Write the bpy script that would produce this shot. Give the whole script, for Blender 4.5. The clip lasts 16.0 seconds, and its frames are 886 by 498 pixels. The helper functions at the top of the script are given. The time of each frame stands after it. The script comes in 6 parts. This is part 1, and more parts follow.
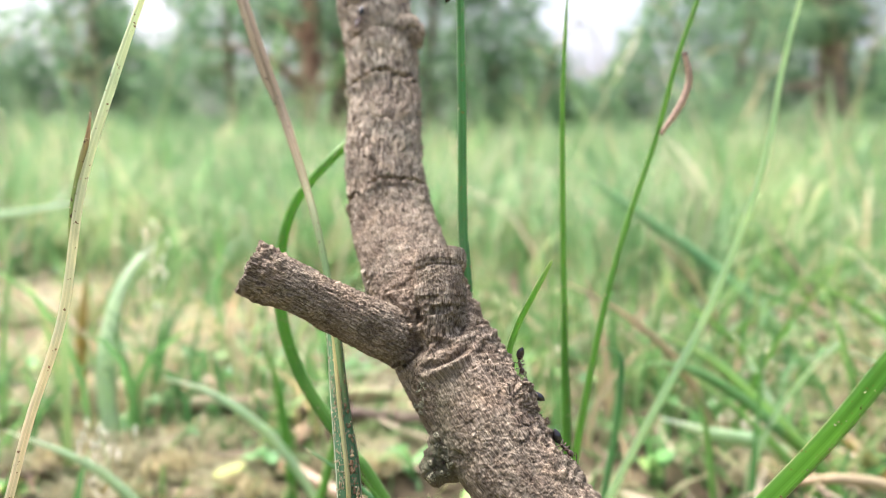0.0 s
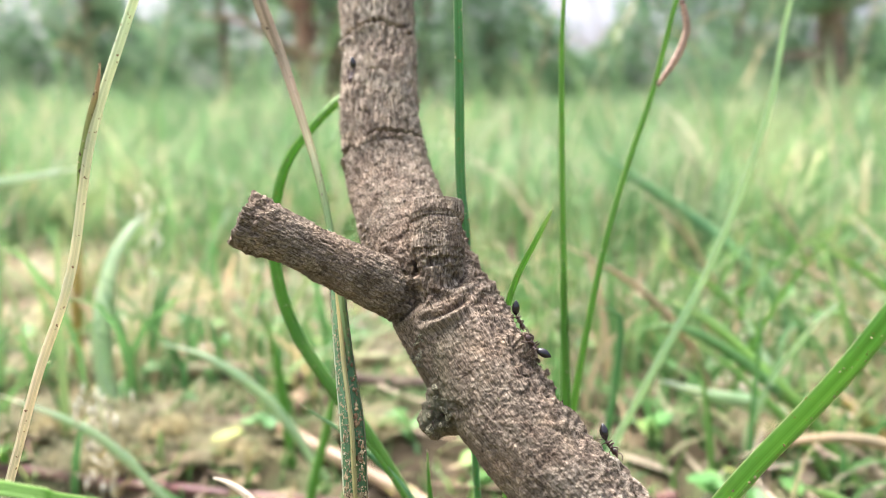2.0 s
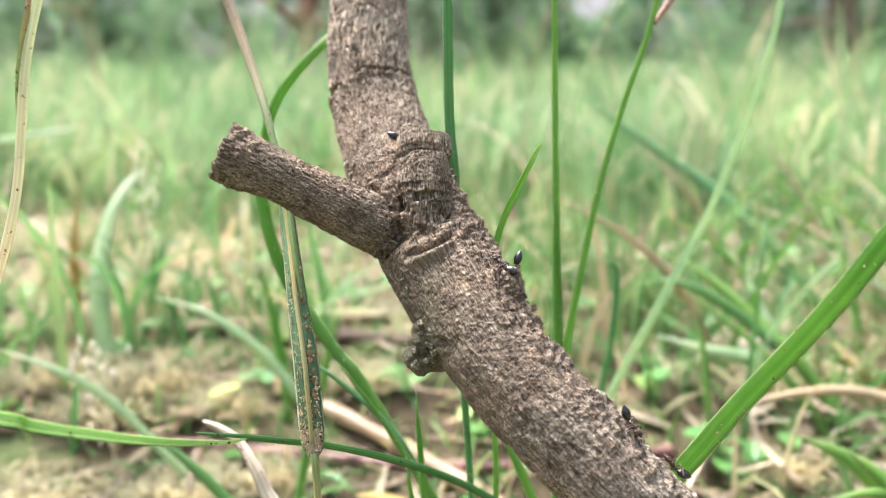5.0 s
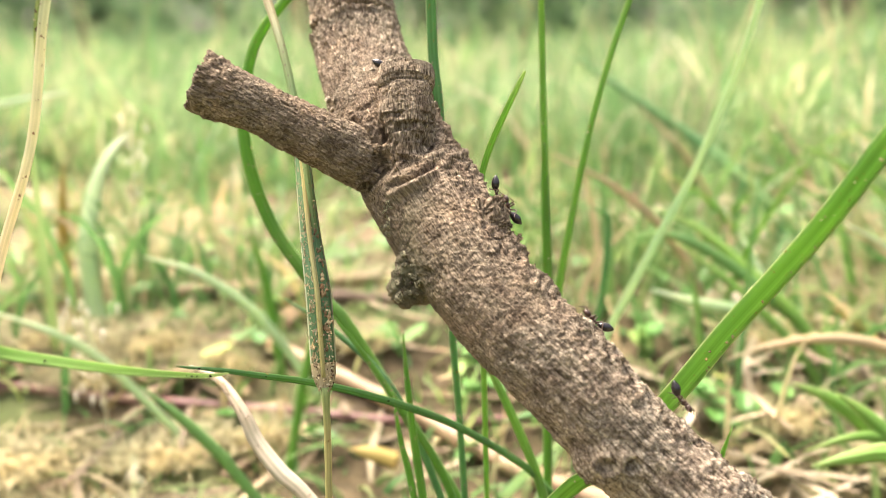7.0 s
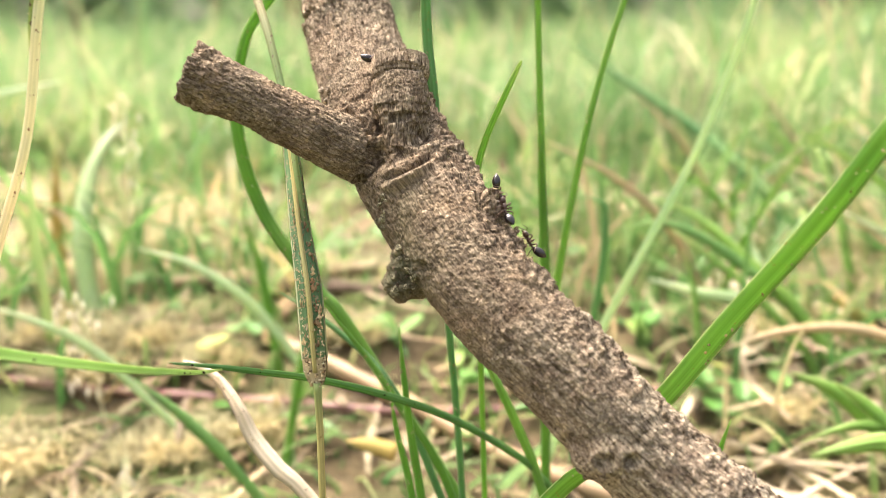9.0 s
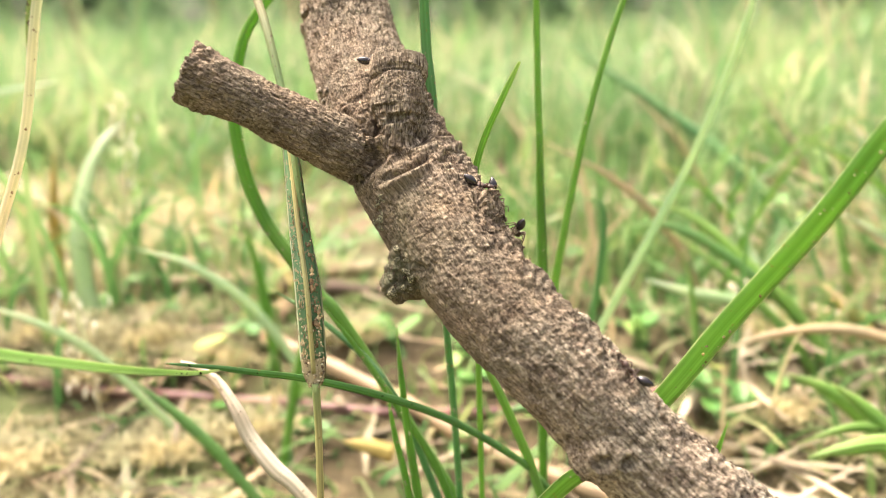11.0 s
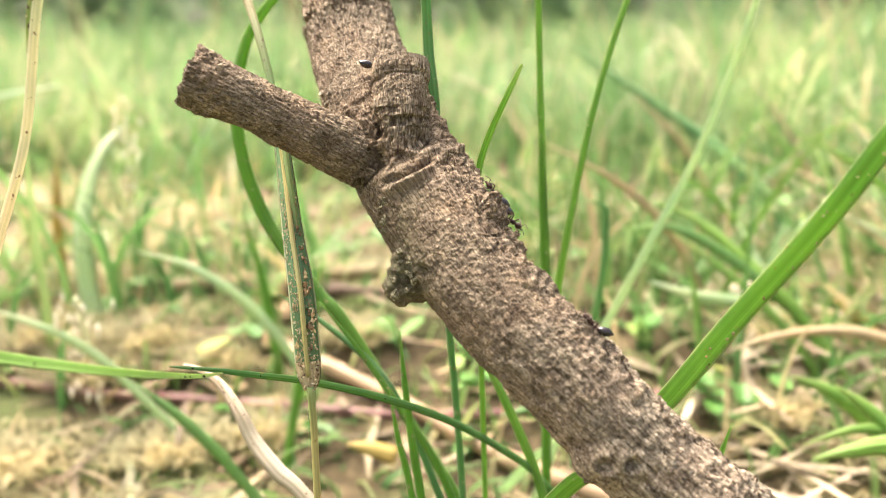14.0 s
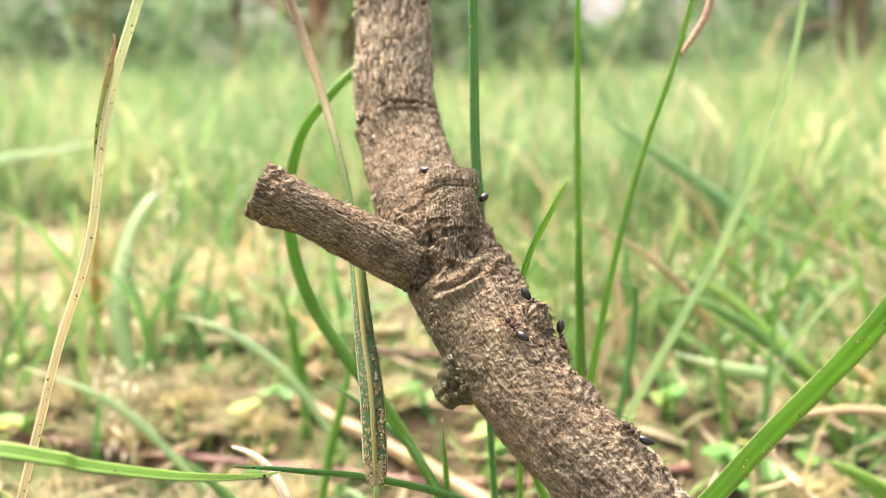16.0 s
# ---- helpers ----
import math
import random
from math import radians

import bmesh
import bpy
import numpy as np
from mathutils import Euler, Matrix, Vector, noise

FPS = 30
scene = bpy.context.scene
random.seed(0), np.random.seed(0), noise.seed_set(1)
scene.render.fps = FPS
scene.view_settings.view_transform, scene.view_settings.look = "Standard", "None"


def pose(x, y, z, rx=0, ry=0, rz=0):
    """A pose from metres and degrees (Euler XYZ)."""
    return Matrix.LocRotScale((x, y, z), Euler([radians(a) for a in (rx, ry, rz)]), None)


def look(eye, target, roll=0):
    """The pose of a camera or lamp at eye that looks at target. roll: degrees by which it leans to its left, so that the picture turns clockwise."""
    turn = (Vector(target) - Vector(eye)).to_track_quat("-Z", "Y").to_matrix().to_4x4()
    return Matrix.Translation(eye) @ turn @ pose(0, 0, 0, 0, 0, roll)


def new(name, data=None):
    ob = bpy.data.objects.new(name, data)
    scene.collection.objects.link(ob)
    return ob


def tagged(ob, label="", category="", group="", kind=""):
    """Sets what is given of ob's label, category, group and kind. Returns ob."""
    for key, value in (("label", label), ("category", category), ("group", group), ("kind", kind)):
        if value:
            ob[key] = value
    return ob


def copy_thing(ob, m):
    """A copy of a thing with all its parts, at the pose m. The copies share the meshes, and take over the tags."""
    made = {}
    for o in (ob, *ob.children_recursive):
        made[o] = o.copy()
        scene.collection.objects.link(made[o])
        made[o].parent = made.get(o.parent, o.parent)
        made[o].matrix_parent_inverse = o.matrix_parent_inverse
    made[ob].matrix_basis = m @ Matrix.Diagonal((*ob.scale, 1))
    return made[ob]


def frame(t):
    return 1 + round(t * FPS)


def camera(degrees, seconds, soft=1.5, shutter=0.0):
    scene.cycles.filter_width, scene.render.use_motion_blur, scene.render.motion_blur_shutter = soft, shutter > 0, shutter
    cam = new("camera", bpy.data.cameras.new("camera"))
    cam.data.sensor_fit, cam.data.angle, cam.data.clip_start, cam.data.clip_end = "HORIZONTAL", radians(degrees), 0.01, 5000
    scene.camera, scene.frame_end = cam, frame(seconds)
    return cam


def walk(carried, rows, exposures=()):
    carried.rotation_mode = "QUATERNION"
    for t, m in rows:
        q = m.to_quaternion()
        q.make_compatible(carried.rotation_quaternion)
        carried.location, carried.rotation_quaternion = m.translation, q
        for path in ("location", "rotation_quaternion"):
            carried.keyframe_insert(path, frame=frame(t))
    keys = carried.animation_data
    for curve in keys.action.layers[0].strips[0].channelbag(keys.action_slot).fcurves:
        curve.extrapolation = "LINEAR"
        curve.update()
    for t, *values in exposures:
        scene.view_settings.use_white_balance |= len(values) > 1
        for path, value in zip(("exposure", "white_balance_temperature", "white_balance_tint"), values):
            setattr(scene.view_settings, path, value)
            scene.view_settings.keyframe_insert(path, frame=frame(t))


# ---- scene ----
from mathutils.bvhtree import BVHTree

cam = camera(60.0, 16.0, soft=0.8)
# wide open small lens focused on the bark
cam.data.dof.use_dof = True
cam.data.dof.focus_distance = 0.102
cam.data.dof.aperture_fstop = 16.5
PATH = [
    (0, 0.00417, 0.00223, 0.08747, 83.077, -0.308, 0.594),
    (0.5, 0.00440, 0.00283, 0.08609, 82.331, -0.278, 0.516),
    (1, 0.00437, 0.00351, 0.08462, 81.678, -0.113, 0.468),
    (1.5, 0.00385, 0.00406, 0.08403, 81.195, 0.185, 0.333),
    (2, 0.00411, 0.00414, 0.08409, 81.037, -0.010, 0.330),
    (2.5, 0.00407, 0.00373, 0.08527, 82.118, -0.184, 0.412),
    (3, 0.00425, 0.00280, 0.08610, 82.597, -0.154, 0.469),
    (3.5, 0.00419, 0.00288, 0.08564, 82.454, -0.089, 0.478),
    (4, 0.00435, 0.00361, 0.08418, 81.706, -0.187, 0.426),
    (4.5, 0.00523, 0.00360, 0.08231, 80.724, 0.016, 0.487),
    (5, 0.00670, 0.00538, 0.07909, 78.763, 0.095, 0.709),
    (5.2, 0.00666, 0.00594, 0.07800, 78.755, -0.129, 0.487),
    (7.3, 0.00845, 0.00633, 0.07292, 76.254, 0.963, 0.126),
    (7.5, 0.00828, 0.00658, 0.07356, 75.971, 1.014, -0.025),
    (8, 0.00829, 0.00688, 0.07360, 76.194, 0.959, -0.120),
    (8.5, 0.00856, 0.00789, 0.07340, 75.881, 0.841, -0.016),
    (9, 0.00850, 0.00766, 0.07337, 75.951, 1.018, 0.019),
    (11.5, 0.00856, 0.00779, 0.07337, 76.000, 0.854, -0.094),
    (12, 0.00848, 0.00775, 0.07316, 76.005, 0.977, 0.008),
    (12.5, 0.00863, 0.00772, 0.07342, 76.052, 0.961, 0.097),
    (13, 0.00875, 0.00786, 0.07318, 76.010, 1.018, 0.097),
    (13.5, 0.00855, 0.00772, 0.07302, 76.033, 0.966, -0.005),
    (14, 0.00848, 0.00778, 0.07345, 76.149, 1.025, 0.054),
    (14.5, 0.00834, 0.00747, 0.07383, 76.662, 1.037, 0.180),
    (15, 0.00819, 0.00710, 0.07512, 77.300, 1.034, 0.290),
    (15.5, 0.00503, 0.00600, 0.07913, 77.919, 0.290, 0.838),
    (16, 0.00400, 0.00399, 0.08353, 79.166, 0.265, 1.358),
]
walk(cam, [(t, pose(x, y, z, rx, ry, rz)) for t, x, y, z, rx, ry, rz in PATH],
     exposures=[(0.0, 1.66, 5900, 18), (4.6, 1.66, 5900, 18), (5.2, 1.69, 5950, 18), (7.3, 1.84, 7050, 17), (9.0, 1.84, 7050, 17), (15.0, 1.84, 7050, 17), (16.0, 1.84, 7000, 17)])

# ---------------------------------------------------------------- world and sun
world = bpy.data.worlds.new("overcast_sky")
scene.world = world
world.use_nodes = True
wn = world.node_tree.nodes
sky = wn.new("ShaderNodeTexSky")
sky.sky_type = "NISHITA"
sky.sun_disc = False
sky.sun_elevation = radians(62)
sky.sun_rotation = radians(-41)
sky.air_density, sky.dust_density, sky.ozone_density = 1.0, 10.0, 0.3
wn["Background"].inputs["Strength"].default_value = 0.15
haze = wn.new("ShaderNodeHueSaturation")
haze.inputs["Saturation"].default_value = 0.62
world.node_tree.links.new(sky.outputs["Color"], haze.inputs["Color"])
world.node_tree.links.new(haze.outputs["Color"], wn["Background"].inputs["Color"])
sun = new("sun", bpy.data.lights.new("sun", "SUN"))
sun.data.energy, sun.data.angle, sun.data.color = 3.0, radians(40), (1.0, 0.95, 0.86)
sun.matrix_world = look((-0.7, 0.8, 2.3), (0, 0, 0))


# ---------------------------------------------------------------- materials
def node_mat(name, rough=0.7, spec=0.3):
    m = bpy.data.materials.new(name)
    m.use_nodes = True
    b = m.node_tree.nodes["Principled BSDF"]
    b.inputs["Roughness"].default_value = rough
    b.inputs["Specular IOR Level"].default_value = spec
    return m, m.node_tree.nodes, m.node_tree.links, b


def ramp(nodes, links, fac, stops):
    r = nodes.new("ShaderNodeValToRGB")
    while len(r.color_ramp.elements) < len(stops):
        r.color_ramp.elements.new(0.5)
    for e, (p, c) in zip(r.color_ramp.elements, stops):
        e.position, e.color = p, (*c, 1)
    links.new(fac, r.inputs["Fac"])
    return r.outputs["Color"]


def noise_tex(nodes, links, scale, detail=4, rough=0.6, vec=None, stretch=None, kind="Object"):
    tc = nodes.new("ShaderNodeTexCoord")
    src = tc.outputs[kind] if vec is None else vec
    if stretch:
        mp = nodes.new("ShaderNodeMapping")
        mp.inputs["Scale"].default_value = stretch
        links.new(src, mp.inputs["Vector"])
        src = mp.outputs["Vector"]
    n = nodes.new("ShaderNodeTexNoise")
    n.inputs["Scale"].default_value, n.inputs["Detail"].default_value, n.inputs["Roughness"].default_value = scale, detail, rough
    links.new(src, n.inputs["Vector"])
    return n.outputs["Fac"]


def mixed(nodes, links, fac, a, b, mode="MIX"):
    m = nodes.new("ShaderNodeMix")
    m.data_type, m.blend_type = "RGBA", mode
    for sock, v in ((m.inputs["Factor"], fac), (m.inputs["A"], a), (m.inputs["B"], b)):
        if isinstance(v, (int, float)):
            sock.default_value = v
        elif isinstance(v, tuple):
            sock.default_value = (*v, 1)
        else:
            links.new(v, sock)
    return m.outputs["Result"]


def bump(nodes, links, bsdf, height, strength, dist):
    b = nodes.new("ShaderNodeBump")
    b.inputs["Strength"].default_value, b.inputs["Distance"].default_value = strength, dist
    links.new(height, b.inputs["Height"])
    links.new(b.outputs["Normal"], bsdf.inputs["Normal"])


def bark_material(name, light, mid, dark, fleck=0.5, crack=0.8, fibre=(2.4, 1.5)):
    """Wood-grain space comes with the mesh as the attribute grain, its z along the wood; fibre: grain across and along."""
    m, n, l, b = node_mat(name, 0.88, 0.2)
    at = n.new("ShaderNodeAttribute")
    at.attribute_name = "grain"
    g = at.outputs["Vector"]
    fx, fz = fibre
    big = noise_tex(n, l, 170, 4, 0.6)
    fib = noise_tex(n, l, 1.0, 7, 0.72, vec=g, stretch=(fx, fx, fz))
    fine = noise_tex(n, l, 3400, 3, 0.7)
    wave = noise_tex(n, l, 1.0, 3, 0.55, vec=g, stretch=(fx * 0.5, fx * 0.5, fz * 0.5))
    plate = noise_tex(n, l, 1.0, 4, 0.6, vec=g, stretch=(fx * 0.12, fx * 0.12, fz * 0.2))
    col = ramp(n, l, fib, [(0.36, dark), (0.45, mid), (0.54, light), (0.66, tuple(min(1, c * 1.4) for c in light))])
    patch = ramp(n, l, big, [(0.36, (0.68, 0.62, 0.58)), (0.52, (1, 1, 1)), (0.70, (1.2, 1.14, 1.05))])
    col = mixed(n, l, 0.75, col, patch, "MULTIPLY")
    fl = ramp(n, l, fine, [(0.38, (0.3, 0.27, 0.25)), (0.48, (0.95, 0.95, 0.95)), (0.6, (1.6, 1.56, 1.48))])
    col = mixed(n, l, fleck, col, fl, "MULTIPLY")
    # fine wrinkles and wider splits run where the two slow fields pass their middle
    # shade inside these grooves is painted as dark colour, on top of the bump
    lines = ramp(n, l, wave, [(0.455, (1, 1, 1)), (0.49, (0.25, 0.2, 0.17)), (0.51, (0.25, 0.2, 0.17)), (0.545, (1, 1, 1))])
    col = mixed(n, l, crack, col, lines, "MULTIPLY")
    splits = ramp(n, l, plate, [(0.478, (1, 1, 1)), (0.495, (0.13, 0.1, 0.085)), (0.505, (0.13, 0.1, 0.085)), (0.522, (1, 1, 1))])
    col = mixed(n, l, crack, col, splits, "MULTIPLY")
    l.new(col, b.inputs["Base Color"])
    h = n.new("ShaderNodeMath")
    h.operation = "MULTIPLY_ADD"
    h.inputs[1].default_value = 0.35
    l.new(lines, h.inputs[0])
    l.new(fib, h.inputs[2])
    h2 = n.new("ShaderNodeMath")
    h2.operation = "MULTIPLY_ADD"
    h2.inputs[1].default_value = 0.5
    l.new(splits, h2.inputs[0])
    l.new(h.outputs[0], h2.inputs[2])
    bump(n, l, b, h2.outputs[0], 1.0, 0.0004)
    return m


def twig_bark():
    """Bark of the twig: tone 0 is the brown crust, 1 the pale weathered wood; green is where algae sit."""
    m, n, l, b = node_mat("twig_bark", 0.9, 0.15)
    def attr(name, out):
        a = n.new("ShaderNodeAttribute")
        a.attribute_name = name
        return a.outputs[out]
    g, tone, green = attr("grain", "Vector"), attr("tone", "Fac"), attr("green", "Fac")
    crumb = noise_tex(n, l, 1.0, 6, 0.66, vec=g, stretch=(2.6, 2.6, 4.2))
    fibre = noise_tex(n, l, 1.0, 6, 0.66, vec=g, stretch=(2.6, 2.6, 0.75))
    patch = noise_tex(n, l, 260, 4, 0.6)
    dust = noise_tex(n, l, 700, 5, 0.7)
    rust = noise_tex(n, l, 120, 3, 0.6)
    brown = ramp(n, l, crumb, [(0.30, (0.08, 0.064, 0.047)), (0.43, (0.172, 0.138, 0.099)), (0.55, (0.242, 0.196, 0.143)), (0.70, (0.38, 0.32, 0.235))])
    grey = ramp(n, l, fibre, [(0.37, (0.075, 0.058, 0.043)), (0.44, (0.25, 0.208, 0.157)), (0.53, (0.43, 0.37, 0.287)), (0.64, (0.64, 0.57, 0.455))])
    streak = ramp(n, l, fibre, [(0.34, (0.55, 0.5, 0.46)), (0.5, (1, 1, 1)), (0.66, (1.18, 1.15, 1.1))])
    brown = mixed(n, l, 0.7, brown, streak, "MULTIPLY")
    col = mixed(n, l, tone, brown, grey)
    col = mixed(n, l, 0.8, col, ramp(n, l, patch, [(0.34, (0.66, 0.62, 0.6)), (0.5, (1, 1, 1)), (0.68, (1.25, 1.2, 1.12))]), "MULTIPLY")
    col = mixed(n, l, 0.5, col, ramp(n, l, rust, [(0.4, (0.95, 1.0, 0.95)), (0.6, (1.06, 0.98, 0.9))]), "MULTIPLY")
    fleck = noise_tex(n, l, 3000, 4, 0.7)
    col = mixed(n, l, 0.4, col, ramp(n, l, fleck, [(0.36, (0.42, 0.39, 0.37)), (0.49, (1, 1, 1)), (0.62, (1.5, 1.46, 1.38))]), "MULTIPLY")
    # fine winding wrinkles between the crumbs of bark, their crevice shade painted into the colour
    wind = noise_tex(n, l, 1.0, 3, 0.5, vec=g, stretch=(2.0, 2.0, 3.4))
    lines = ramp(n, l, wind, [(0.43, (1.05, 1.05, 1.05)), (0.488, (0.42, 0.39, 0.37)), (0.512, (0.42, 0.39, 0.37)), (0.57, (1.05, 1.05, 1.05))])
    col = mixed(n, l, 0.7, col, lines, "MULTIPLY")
    # pale dust on the high grains
    col = mixed(n, l, ramp(n, l, dust, [(0.60, (0, 0, 0)), (0.72, (0.5, 0.5, 0.5))]), col, (0.42, 0.36, 0.27))
    algae = n.new("ShaderNodeMath")
    algae.operation = "MULTIPLY"
    l.new(green, algae.inputs[0])
    l.new(ramp(n, l, patch, [(0.36, (0.25, 0.25, 0.25)), (0.56, (0.85, 0.85, 0.85))]), algae.inputs[1])
    col = mixed(n, l, algae.outputs[0], col, (0.115, 0.125, 0.07))
    l.new(col, b.inputs["Base Color"])
    h = mixed(n, l, 0.3, mixed(n, l, 0.3, mixed(n, l, 0.5, crumb, fibre), fleck), lines)
    bump(n, l, b, h, 1.0, 0.0007)
    return m


def blade_material(name, base, tip, vein, glow=0.55, spots=(0.3, 0.24, 0.08), spot=0.66, rough=0.45, turn=(0.75, 1.0), margin=None):
    """Grass leaf: length runs along the uv's y, width along its x."""
    m, n, l, b = node_mat(name, rough, 0.35)
    uv = n.new("ShaderNodeUVMap")
    sep = n.new("ShaderNodeSeparateXYZ")
    l.new(uv.outputs["UV"], sep.inputs[0])
    col = ramp(n, l, sep.outputs["Y"], [(0.0, base), (turn[0], base), (turn[1], tip)])
    veins = noise_tex(n, l, 1.0, 2, 0.5, vec=uv.outputs["UV"], stretch=(5.5, 0.8, 1))
    col = mixed(n, l, 0.85, col, ramp(n, l, veins, [(0.35, (0.62, 0.66, 0.55)), (0.6, (1, 1, 1)), (0.75, vein)]), "MULTIPLY")
    if margin:
        col = mixed(n, l, ramp(n, l, sep.outputs["X"], [(0.03, (1, 1, 1)), (0.07, (0, 0, 0)), (0.93, (0, 0, 0)), (0.97, (1, 1, 1))]), col, margin)
    tone = noise_tex(n, l, 55, 3)
    col = mixed(n, l, 0.6, col, ramp(n, l, tone, [(0.3, (0.68, 0.78, 0.7)), (0.7, (1.25, 1.12, 0.9))]), "MULTIPLY")
    mark = noise_tex(n, l, 1500, 3, 0.6)
    msk = ramp(n, l, mark, [(spot, (0, 0, 0)), (spot + 0.04, (1, 1, 1))])
    col = mixed(n, l, msk, col, spots)
    l.new(col, b.inputs["Base Color"])
    bump(n, l, b, veins, 0.8, 0.0003)
    return translucent(m, n, l, b, col, glow)


def translucent(m, n, l, b, col, glow):
    tr = n.new("ShaderNodeBsdfTranslucent")
    l.new(col, tr.inputs["Color"])
    mx = n.new("ShaderNodeMixShader")
    mx.inputs[0].default_value = glow
    l.new(b.outputs[0], mx.inputs[1])
    l.new(tr.outputs[0], mx.inputs[2])
    l.new(mx.outputs[0], n["Material Output"].inputs["Surface"])
    return m


def stuff_material(name, stops, glow=0.3, rough=0.55, scale=30):
    """Many blades or leaves in one mesh, each island of its own tone."""
    m, n, l, b = node_mat(name, rough, 0.3)
    g = n.new("ShaderNodeNewGeometry")
    col = ramp(n, l, g.outputs["Random Per Island"], stops)
    tone = noise_tex(n, l, scale, 3)
    col = mixed(n, l, 0.6, col, ramp(n, l, tone, [(0.32, (0.40, 0.50, 0.42)), (0.5, (1, 1, 1)), (0.68, (1.55, 1.32, 1.0))]), "MULTIPLY")
    l.new(col, b.inputs["Base Color"])
    return translucent(m, n, l, b, col, glow)


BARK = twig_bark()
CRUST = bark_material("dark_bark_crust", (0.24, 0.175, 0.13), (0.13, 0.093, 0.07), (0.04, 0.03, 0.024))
GREEN = blade_material("fresh_green_blade", (0.20, 0.41, 0.10), (0.27, 0.48, 0.14), (1.35, 1.3, 1.1), 0.62, margin=(0.42, 0.58, 0.3))
GREEN_B = blade_material("blue_green_blade", (0.16, 0.36, 0.16), (0.26, 0.46, 0.22), (1.5, 1.45, 1.35), margin=(0.5, 0.62, 0.42))
GREEN_Y = blade_material("light_green_blade", (0.25, 0.47, 0.12), (0.38, 0.54, 0.21), (1.3, 1.25, 1.1), margin=(0.5, 0.62, 0.32))
GREEN_S = blade_material("soft_green_blade", (0.22, 0.42, 0.17), (0.32, 0.5, 0.24), (1.3, 1.25, 1.1))
DARK_G = blade_material("dark_green_blade", (0.15, 0.33, 0.12), (0.13, 0.30, 0.14), (1.5, 1.4, 1.3))
ORANGE = blade_material("yellowing_blade", (0.52, 0.40, 0.14), (0.58, 0.46, 0.22), (1.2, 1.1, 1.0), 0.4)
TAN = blade_material("tan_dead_blade", (0.50, 0.40, 0.27), (0.58, 0.50, 0.37), (1.15, 1.1, 1.0), 0.3, (0.25, 0.17, 0.11), 0.68, 0.7)
PALE_G = blade_material("pale_green_blade", (0.55, 0.72, 0.50), (0.8, 0.86, 0.72), (1.2, 1.2, 1.1))
STRAW = blade_material("straw_stalk", (0.80, 0.74, 0.62), (0.80, 0.86, 0.66), (1.15, 1.1, 1.05), 0.5, (0.2, 0.12, 0.07), 0.64, 0.5, (0.45, 0.75))
BROWN_ST = blade_material("brown_dry_stalk", (0.17, 0.27, 0.10), (0.36, 0.275, 0.185), (1.5, 1.35, 1.25), 0.15, (0.1, 0.055, 0.035), 0.63, 0.5, (0.6, 0.76))
STRAW_TIP = blade_material("withered_tip_brown", (0.36, 0.46, 0.18), (0.52, 0.38, 0.26), (1.2, 1.05, 0.9), 0.5, (0.1, 0.055, 0.035), 0.6, 0.6, (0.3, 0.8))
MIDRIB = blade_material("yellow_midrib", (0.46, 0.42, 0.19), (0.30, 0.40, 0.16), (1.2, 1.05, 0.9), 0.15)
ROT = blade_material("rotting_sheath", (0.12, 0.25, 0.12), (0.10, 0.24, 0.11), (1.7, 1.5, 1.3), 0.25, (0.30, 0.27, 0.15), 0.57, 0.6, margin=(0.62, 0.66, 0.48))
ROT_END = blade_material("rotted_sheath_end", (0.50, 0.42, 0.29), (0.4, 0.34, 0.2), (1.3, 1.2, 1.1), 0.1, (0.1, 0.06, 0.035), 0.55, 0.85)
DRY = blade_material("dry_cream_leaf", (0.84, 0.72, 0.62), (0.88, 0.82, 0.72), (1.1, 1.1, 1.05), 0.3, (0.3, 0.2, 0.14), 0.68, 0.7)
LICHEN = bark_material("grey_green_lichen", (0.37, 0.36, 0.24), (0.2, 0.2, 0.13), (0.07, 0.07, 0.05), 0.7, 0.3)
SPECK = stuff_material("pollen_grit", [(0.0, (0.26, 0.18, 0.10)), (0.35, (0.46, 0.38, 0.23)), (1.0, (0.70, 0.63, 0.45))], 0.2, 0.85, 900)
SPOT = stuff_material("worn_leaf_spot", [(0.0, (0.09, 0.06, 0.03)), (0.6, (0.2, 0.16, 0.06)), (1.0, (0.5, 0.45, 0.25))], 0.1, 0.9, 900)
CRUMB = stuff_material("brown_crumb", [(0.0, (0.13, 0.085, 0.045)), (0.6, (0.26, 0.18, 0.10)), (1.0, (0.50, 0.42, 0.25))], 0.1, 0.9, 900)
GRIT = bark_material("dark_grit", (0.12, 0.08, 0.055), (0.07, 0.045, 0.032), (0.03, 0.02, 0.015), 0.3)


def soil_material():
    m, n, l, b = node_mat("leafy_soil", 0.95, 0.1)
    a = noise_tex(n, l, 22, 5, 0.65)
    f = noise_tex(n, l, 260, 5, 0.7)
    col = ramp(n, l, a, [(0.32, (0.05, 0.042, 0.026)), (0.5, (0.12, 0.10, 0.062)), (0.70, (0.23, 0.195, 0.125))])
    col = mixed(n, l, 0.7, col, ramp(n, l, f, [(0.3, (0.5, 0.45, 0.4)), (0.7, (1.4, 1.3, 1.15))]), "MULTIPLY")
    far = noise_tex(n, l, 24, 4)
    col = mixed(n, l, ramp(n, l, far, [(0.45, (0, 0, 0)), (0.62, (1, 1, 1))]), col, (0.11, 0.135, 0.055))
    l.new(col, b.inputs["Base Color"])
    bump(n, l, b, f, 0.8, 0.004)
    return m


